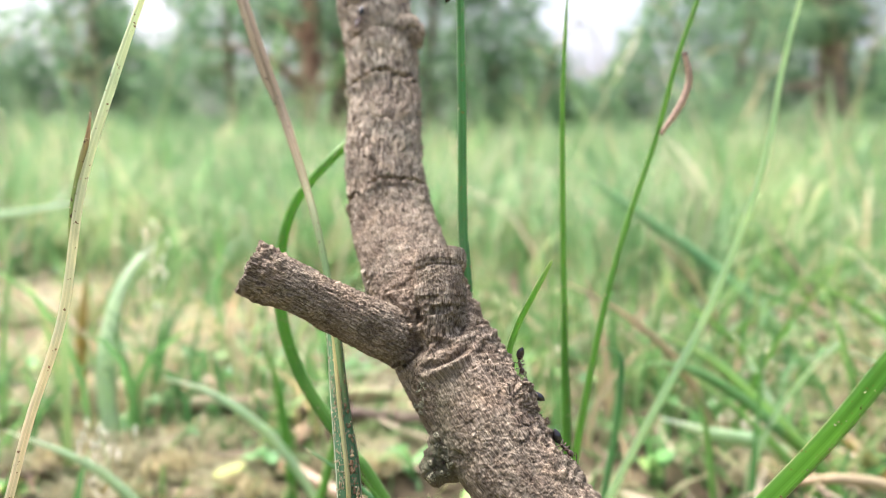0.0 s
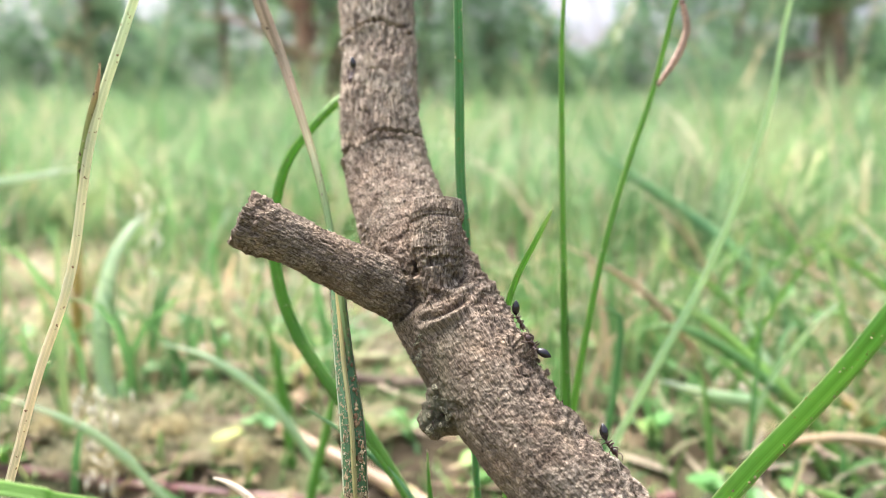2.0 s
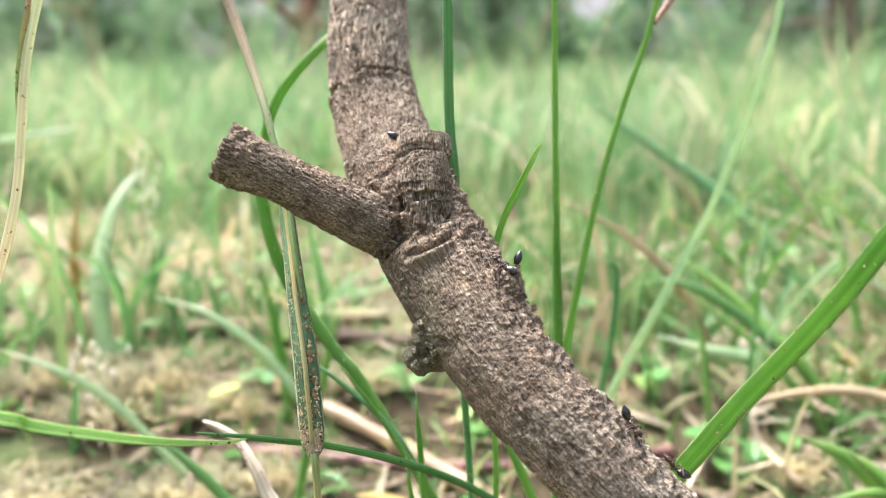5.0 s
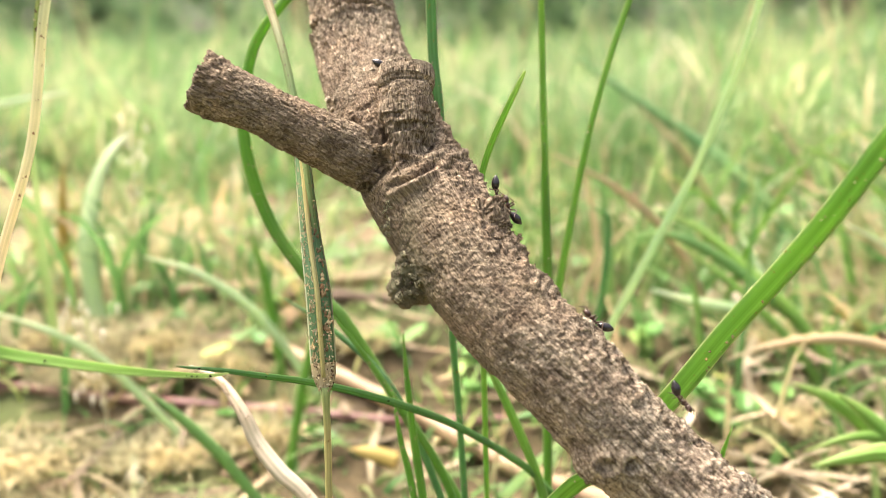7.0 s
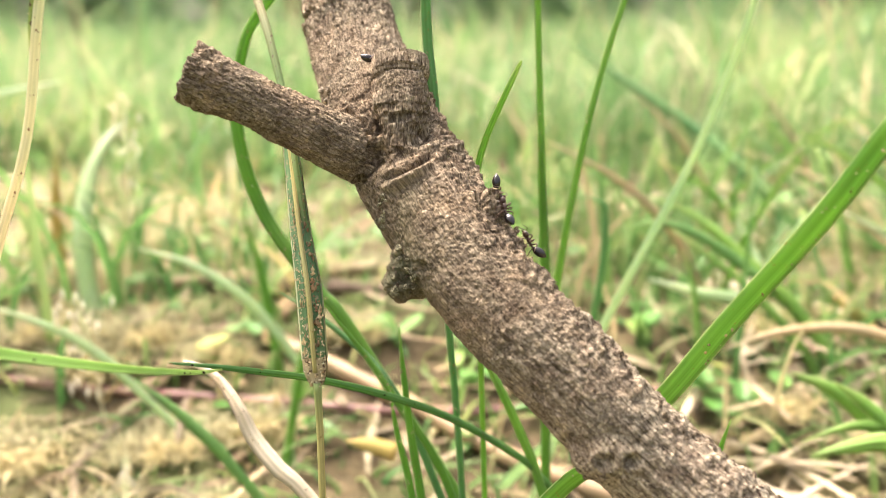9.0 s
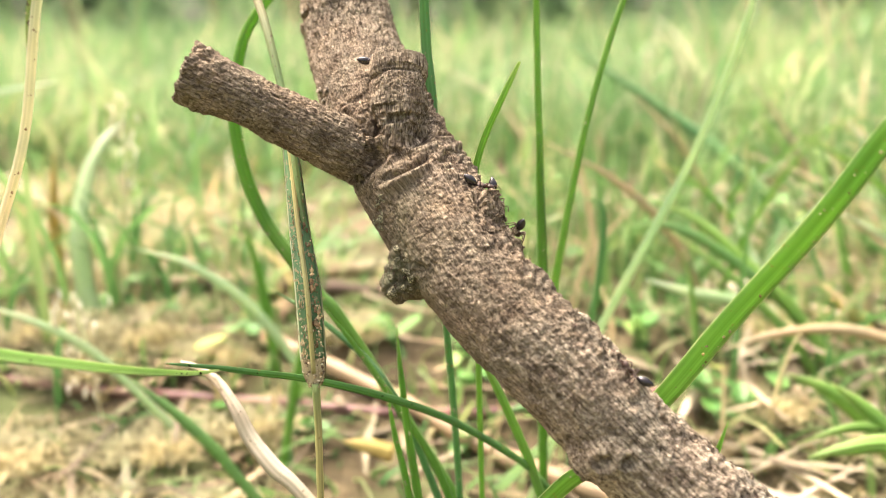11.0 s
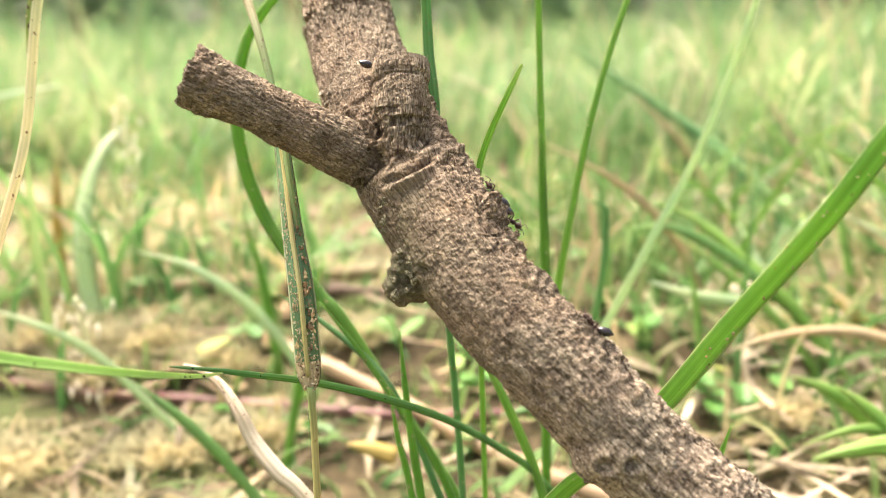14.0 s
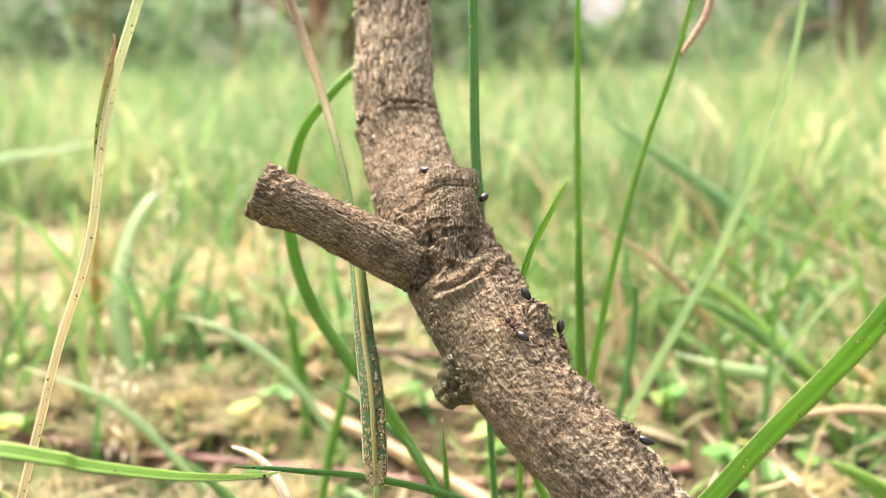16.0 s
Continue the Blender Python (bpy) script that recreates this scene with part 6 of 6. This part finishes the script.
# t, then x, y, z near the bark; heading (down or up the stem) comes from the places
ANT_WALKS = [
    [(0, 0.0141, 0.1097, 0.0578, 1.01, -0.09, -0.79), (0.9, 0.0143, 0.1095, 0.0578, 1.00, -0.11, -0.79), (1.5, 0.0138, 0.1095, 0.0576, 1.00, -0.12, -0.79), (2.4, 0.0139, 0.1091, 0.0573, 1.00, -0.09, -0.69), (3.3, 0.0143, 0.1095, 0.0578, 0.90, -0.12, -0.99), (3.6, 0.0152, 0.1088, 0.0573, 0.40, -0.13, -0.99), (3.9, 0.0146, 0.1092, 0.0578, 0.60, -0.14, -0.99), (4.2, 0.0149, 0.1086, 0.0571, 0.60, -0.15, -0.99), (4.5, 0.0152, 0.1083, 0.0569, 0.50, -0.16, -0.99), (5, 0.0155, 0.1079, 0.0564, 0.50, -0.19, -0.98), (7.3, 0.0146, 0.1086, 0.0571, 0.99, -0.14, -0.60), (7.7, 0.0145, 0.1086, 0.0570, 0.99, -0.12, -0.50), (8.2, 0.0150, 0.1078, 0.0559, 0.99, -0.22, -0.89), (8.5, 0.0155, 0.1077, 0.0561, 0.79, -0.24, -0.98), (8.8, 0.0155, 0.1076, 0.0560, 0.58, -0.24, -0.98), (9.2, 0.0160, 0.1066, 0.0554, 0.48, -0.24, -0.98), (11.3, 0.0155, 0.1070, 0.0553, 0.48, -0.24, -0.98), (12.5, 0.0158, 0.1065, 0.0548, 0.38, -0.24, -0.98), (13.5, 0.0154, 0.1069, 0.0550, -0.48, 0.24, 0.98), (16, 0.0105, 0.1000, 0.0544, -0.50, 0.18, 0.98)],
    [(0, 0.0153, 0.1072, 0.0549, -0.61, 0.11, 0.99), (1.2, 0.0142, 0.1041, 0.0552, -0.60, 0.14, 0.99), (2.4, 0.0146, 0.1024, 0.0541, -0.60, 0.14, 0.99), (3.3, 0.0157, 0.1065, 0.0539, -0.60, 0.13, 0.99), (3.9, 0.0139, 0.1032, 0.0550, -0.40, 0.14, 0.99), (4.5, 0.0123, 0.1029, 0.0561, -0.20, 0.16, 0.99), (5, 0.0126, 0.1041, 0.0567, -0.20, 0.19, 0.98), (7.3, 0.0171, 0.1052, 0.0539, -0.38, 0.24, 0.98), (7.7, 0.0171, 0.1043, 0.0523, -0.38, 0.24, 0.98), (8.2, 0.0164, 0.1049, 0.0526, -0.38, 0.24, 0.98), (8.5, 0.0149, 0.1024, 0.0537, 0.01, 0.24, 0.97), (9.1, 0.0149, 0.1034, 0.0542, 0.12, 0.24, 0.97), (11.3, 0.0129, 0.1049, 0.0568, 1.01, 0.17, 0.66), (11.8, 0.0132, 0.1042, 0.0562, 1.01, 0.22, 0.86), (12.1, 0.0145, 0.1044, 0.0549, 0.22, 0.24, 0.97), (12.5, 0.0142, 0.1043, 0.0552, 0.22, 0.24, 0.97), (13, 0.0157, 0.1061, 0.0540, -0.48, 0.24, 0.98), (13.6, 0.0148, 0.1072, 0.0551, -0.99, 0.14, 0.60), (14.5, 0.0142, 0.1082, 0.0561, -0.99, 0.09, 0.41), (15, 0.0142, 0.1050, 0.0554, 0.48, -0.22, -0.98), (15.5, 0.0142, 0.1078, 0.0560, 0.60, -0.20, -0.98), (16, 0.0134, 0.1046, 0.0562, 0.60, -0.17, -0.98)],
    [(0, 0.0326, 0.0946, 0.0390, -0.61, 0.09, 0.79), (5, 0.0339, 0.0934, 0.0339, -0.60, 0.15, 0.79), (7.3, 0.0249, 0.0966, 0.0435, -0.59, 0.19, 0.79), (7.7, 0.0245, 0.0953, 0.0431, -0.59, 0.19, 0.79), (8, 0.0241, 0.0968, 0.0437, -0.59, 0.19, 0.79), (8.3, 0.0231, 0.0980, 0.0459, -0.59, 0.19, 0.79), (8.6, 0.0225, 0.0985, 0.0467, -0.59, 0.20, 0.78), (8.8, 0.0198, 0.1005, 0.0482, -0.59, 0.19, 0.79), (9.1, 0.0187, 0.1026, 0.0506, -0.59, 0.19, 0.79), (11.3, 0.0174, 0.1038, 0.0513, -0.41, -0.12, -0.48), (12, 0.0172, 0.1038, 0.0512, -0.41, -0.12, -0.48), (12.7, 0.0171, 0.1039, 0.0517, -0.30, -0.05, -0.19), (13, 0.0170, 0.1051, 0.0531, -0.59, 0.19, 0.79), (13.3, 0.0169, 0.1052, 0.0536, -0.59, 0.19, 0.79), (13.8, 0.0168, 0.1063, 0.0547, 0.12, 0.24, 0.97), (14, 0.0171, 0.1051, 0.0535, 0.79, -0.07, -0.31), (14.2, 0.0181, 0.1039, 0.0522, 0.48, -0.24, -0.98), (14.5, 0.0181, 0.1038, 0.0520, 0.38, -0.23, -0.98), (14.8, 0.0179, 0.1039, 0.0521, 0.38, -0.22, -0.98), (15.1, 0.0172, 0.1040, 0.0522, 0.29, -0.22, -0.98), (15.5, 0.0166, 0.1044, 0.0520, 0.50, -0.20, -0.98), (16, 0.0169, 0.1043, 0.0519, 0.50, -0.18, -0.98)],
    [(0, 0.0400, 0.0990, 0.0220, -0.61, 0.09, 0.79), (9.2, 0.0345, 0.0990, 0.0260, -0.59, 0.19, 0.79), (11.3, 0.0282, 0.0908, 0.0382, -0.59, 0.19, 0.79), (11.6, 0.0268, 0.0920, 0.0401, -0.59, 0.19, 0.79), (12, 0.0261, 0.0958, 0.0417, -0.59, 0.19, 0.79), (12.5, 0.0255, 0.0939, 0.0420, -0.59, 0.19, 0.79), (13, 0.0251, 0.0940, 0.0424, -0.59, 0.19, 0.79), (13.5, 0.0251, 0.0940, 0.0424, -0.59, 0.19, 0.79), (14, 0.0253, 0.0940, 0.0422, -0.59, 0.19, 0.79), (14.5, 0.0249, 0.0940, 0.0426, -0.59, 0.18, 0.79), (15, 0.0248, 0.0938, 0.0426, -0.59, 0.17, 0.79), (15.5, 0.0245, 0.0930, 0.0424, -0.60, 0.16, 0.79), (16, 0.0247, 0.0935, 0.0426, -0.60, 0.14, 0.79)],
    [(0, 0.0196, 0.1014, 0.0491, 0.61, -0.09, -0.79), (0.5, 0.0202, 0.1003, 0.0478, 0.60, -0.10, -0.79), (0.9, 0.0223, 0.0995, 0.0476, 0.60, -0.11, -0.79), (1.2, 0.0231, 0.0988, 0.0470, 0.60, -0.11, -0.79), (1.8, 0.0243, 0.0976, 0.0450, 0.60, -0.12, -0.79), (3.5, 0.0253, 0.0967, 0.0430, 0.60, -0.10, -0.79), (5, 0.0280, 0.0932, 0.0395, 0.60, -0.15, -0.79), (7.3, 0.0376, 0.0924, 0.0306, 0.59, -0.19, -0.79), (8.4, 0.0440, 0.0975, 0.0180, 0.59, -0.19, -0.79), (16, 0.0520, 0.0980, 0.0060, 0.60, -0.14, -0.79)],
    [(0, -0.0130, 0.1526, 0.1127, 0.01, -0.12, -0.99), (2.5, -0.0118, 0.1380, 0.0889, 0.00, -0.14, -0.99), (2.8, -0.0111, 0.1343, 0.0831, 0.20, -0.13, -0.99), (3.1, -0.0075, 0.1222, 0.0718, 0.30, -0.13, -0.99), (3.4, -0.0042, 0.1202, 0.0724, 1.00, 0.01, 0.00), (3.7, -0.0025, 0.1202, 0.0728, 1.00, 0.01, 0.00), (4, -0.0016, 0.1203, 0.0730, 1.00, 0.02, 0.10), (4.4, 0.0003, 0.1173, 0.0744, 1.00, 0.01, 0.00), (5, -0.0003, 0.1175, 0.0736, 1.00, -0.05, -0.30), (7.3, 0.0001, 0.1169, 0.0733, 0.79, -0.14, -0.60), (7.7, 0.0002, 0.1168, 0.0733, 0.79, -0.15, -0.60), (8.1, -0.0005, 0.1179, 0.0741, 1.00, -0.05, -0.21), (8.5, -0.0005, 0.1176, 0.0736, 1.00, -0.02, -0.11), (9.2, -0.0006, 0.1178, 0.0735, 1.00, -0.02, -0.11), (11.3, -0.0007, 0.1178, 0.0732, 1.00, -0.03, -0.11), (11.7, -0.0015, 0.1199, 0.0727, -0.71, -0.14, -0.57), (12.1, -0.0018, 0.1198, 0.0727, -0.71, -0.15, -0.57), (12.5, -0.0027, 0.1194, 0.0722, -1.01, -0.10, -0.37), (12.9, -0.0023, 0.1184, 0.0715, -0.52, -0.24, -0.96), (13.3, -0.0021, 0.1208, 0.0734, 0.22, 0.24, 0.97), (13.7, -0.0012, 0.1191, 0.0731, 1.00, 0.00, -0.02), (14.1, -0.0007, 0.1178, 0.0732, 1.00, 0.00, -0.02), (14.5, 0.0006, 0.1184, 0.0760, 0.42, 0.23, 0.97), (15, 0.0010, 0.1168, 0.0741, 1.00, 0.07, 0.27), (16, 0.0001, 0.1177, 0.0750, 1.00, 0.08, 0.29)],
    [(0, 0.0050, 0.1290, 0.0660, 0.20, 0.00, -1.00), (14.8, 0.0050, 0.1290, 0.0660, 0.20, 0.00, -1.00), (15.5, 0.0078, 0.1190, 0.0665, 0.40, -0.20, -0.98), (16, 0.0064, 0.1172, 0.0686, 0.20, -0.18, -0.98)],
]


def on_bark(p):
    hit, nor, _, _ = BARK_TREE.find_nearest(Vector(p))
    return hit, nor


def ant_rows(track):
    places = [(t, Vector((x, y, z)), hx, hy, hz) for t, x, y, z, hx, hy, hz in track]
    rows = []
    last = None
    for i, (t, p, hx, hy, hz) in enumerate(places):
        hit, nor = on_bark(p)
        nor = (nor + sum(((on_bark(p + Vector(d) * 0.0012)[1]) for d in ((1, 0, 0), (-1, 0, 0), (0, 0, 1), (0, 0, -1))), Vector())).normalized()
        head = Vector((hx, hy, hz))
        head = (head - nor * head.dot(nor)).normalized()
        side = nor.cross(head)
        m = Matrix((head, side, nor)).transposed().to_4x4()
        m.translation = hit + nor * 0.00008
        rows.append((t, m))
    # a turn on the spot goes by way of steps below a right angle
    full = [rows[0]]
    for (t0, m0), (t1, m1) in zip(rows[:-1], rows[1:]):
        q0, q1 = m0.to_quaternion(), m1.to_quaternion()
        angle = q0.rotation_difference(q1).angle
        angle = min(angle, 2 * math.pi - angle)
        n = int(angle // radians(70))
        for k in range(1, n + 1):
            u = k / (n + 1)
            m = q0.slerp(q1, u).to_matrix().to_4x4()
            hit, nor = on_bark(m0.translation.lerp(m1.translation, u))
            m.translation = hit + nor * 0.0001
            full.append((t0 + (t1 - t0) * u, m))
        full.append((t1, m1))
    rows = full
    if rows[0][0] > 0:
        rows = [(0.0, rows[0][1])] + rows
    if rows[-1][0] < 16.0:
        rows = rows + [(16.0, rows[-1][1])]
    return rows


first_ant = build_ant()
blade_ant = copy_thing(first_ant, pose(0.0047, 0.1262, 0.1137))
tagged(blade_ant, "dark ant climbing a tall grass blade", "ant")
ants = [first_ant] + [copy_thing(first_ant, Matrix.Identity(4)) for _ in ANT_WALKS[1:]]


# ---------------------------------------------------------------- all that moves
def sway(thing, rows):
    """Rocks a thing about its foot: rows of seconds, degrees to the right, degrees away."""
    foot = Matrix.Translation(thing.location)
    walk(thing, [(t, foot @ pose(0, 0, 0, -away, right, 0)) for t, right, away in rows])


def motions():
    up = Matrix(((0, 0, -1, 0), (0, 1, 0, 0), (1, 0, 0, 0), (0, 0, 0, 1)))
    walk(blade_ant, [(t, Matrix.Translation((0.0048, 0.1262, 0.1137)) @ up) for t in (0.0, 16.0)])
    for ant, track in zip(ants, ANT_WALKS):
        rows = ant_rows(track)
        walk(ant, rows)
        legs = [o for o in ant.children if o.name.startswith("leg")]
        for k, leg in enumerate(legs):
            root = Vector(LEG_ROOTS[k % 3])
            at = Matrix.Translation(Vector((root.x, root.y * (1 if k < 3 else -1), root.z)) * MM)
            beat = []
            for i in range(65):
                t = i * 0.25
                a = max(j for j in range(len(rows)) if rows[j][0] <= t + 1e-6)
                b = min(a + 1, len(rows) - 1)
                span = max(rows[b][0] - rows[a][0], 0.01)
                pace = (rows[b][1].translation - rows[a][1].translation).length / span
                swing = min(1.0, pace / 0.002) * 16 * math.sin(i * 2.1 + k * math.pi)
                beat.append((t, at @ pose(0, 0, 0, 0, 0, swing)))
            beat[-1] = (16.0, beat[-1][1])
            walk(leg, beat)
    sway(left_stalk, [(0, -0.27, 0.0), (0.5, 0.21, 0.0), (1, 0.62, 0.0), (1.5, 0.34, 0.0), (2, 0.98, 0.0), (2.5, 0.24, 0.0), (3, -0.44, 0.0), (3.5, 0.41, 0.0), (4, 0.68, 0.0), (4.3, -1.38, 0.0), (4.5, -0.69, 0.0), (4.7, -1.49, 0.0), (4.9, 0.38, 0.0), (5, -1.03, 0.0), (5.2, 1.51, 0.0), (7.3, 1.76, 0.0), (8, 1.83, 0.0), (9, 2.22, 0.0), (11.5, 2.23, 0.0), (12.5, 1.97, 0.0), (13, 2.2, 0.0), (13.5, 1.66, 0.0), (14, 2.07, 0.0), (14.5, 2.01, 0.0), (15, 1.84, 0.0), (15.2, 1.67, 0.0), (15.5, 0.51, 0.0), (15.8, 1.62, 0.0), (16, 0.98, 0.0)])
    sway(brown_stalk, [(0, 0.01, 0.0), (0.5, 0.2, 0.0), (1, -0.19, 0.0), (1.5, 0.02, 0.0), (2, 0.61, 0.0), (2.5, -0.1, 0.0), (3, 0.18, 0.0), (3.5, 0.19, 0.0), (4, -0.35, 0.0), (4.3, -1.3, 0.0), (4.5, 0.21, 0.0), (4.7, -2.47, 0.0), (4.9, -0.99, 0.0), (5, -2.06, 0.0), (5.2, -0.51, 0.0), (7.3, 0.49, 0.0), (8, 0.61, 0.0), (8.5, 0.84, 0.0), (9, 0.16, 0.0), (11.5, 0.3, 0.0), (12, 0.3, 0.0), (12.5, -0.75, 0.0), (13, -0.35, 0.0), (13.5, -0.33, 0.0), (14, -0.48, 0.0), (14.5, -1.03, 0.0), (15, -0.41, 0.0), (15.2, -0.7, 0.0), (15.5, -0.16, 0.0), (15.8, 0.02, 0.0), (16, 0.92, 0.0)])
    sway(near_head, [(0, 1.37, 0.0), (1.5, 2.16, 0.0), (2, 0.69, 0.0), (2.5, 0.62, 0.0), (4, 1.64, 0.0), (4.5, -0.8, 0.0), (5, 3.54, 0.0), (5.2, 3.94, 0.0), (7.3, -0.42, 0.0), (8, -0.05, 0.0), (9, -0.12, 0.0), (11.5, 0.13, 0.0), (12, -0.36, 0.0), (12.5, -2.05, 0.0), (13, -1.29, 0.0), (13.5, -0.24, 0.0), (14, 0.13, 0.0), (14.5, 0.88, 0.0), (15, 1.21, 0.0), (15.5, 1.04, 0.0), (15.8, 1.91, 0.0), (16, 1.33, 0.0)])
    sway(host, [(0, -0.01, 0.0), (1.5, -0.44, 0.0), (3.5, 0.25, 0.0), (4.5, 0.19, 0.0), (5, -0.3, 0.0), (7.5, 0.05, 0.0), (9, 0.14, 0.0), (12.5, 0.14, 0.0), (14.5, 0.2, 0.0), (16, 0.08, 0.0)])
    sway(caterpillar, [(0, -0.01, 0.0), (1.5, -0.44, 0.0), (3.5, 0.25, 0.0), (4.5, 0.19, 0.0), (5, -0.3, 0.0), (7.5, 0.05, 0.0), (9, 0.14, 0.0), (12.5, 0.14, 0.0), (14.5, 0.2, 0.0), (16, 0.08, 0.0)])


motions()
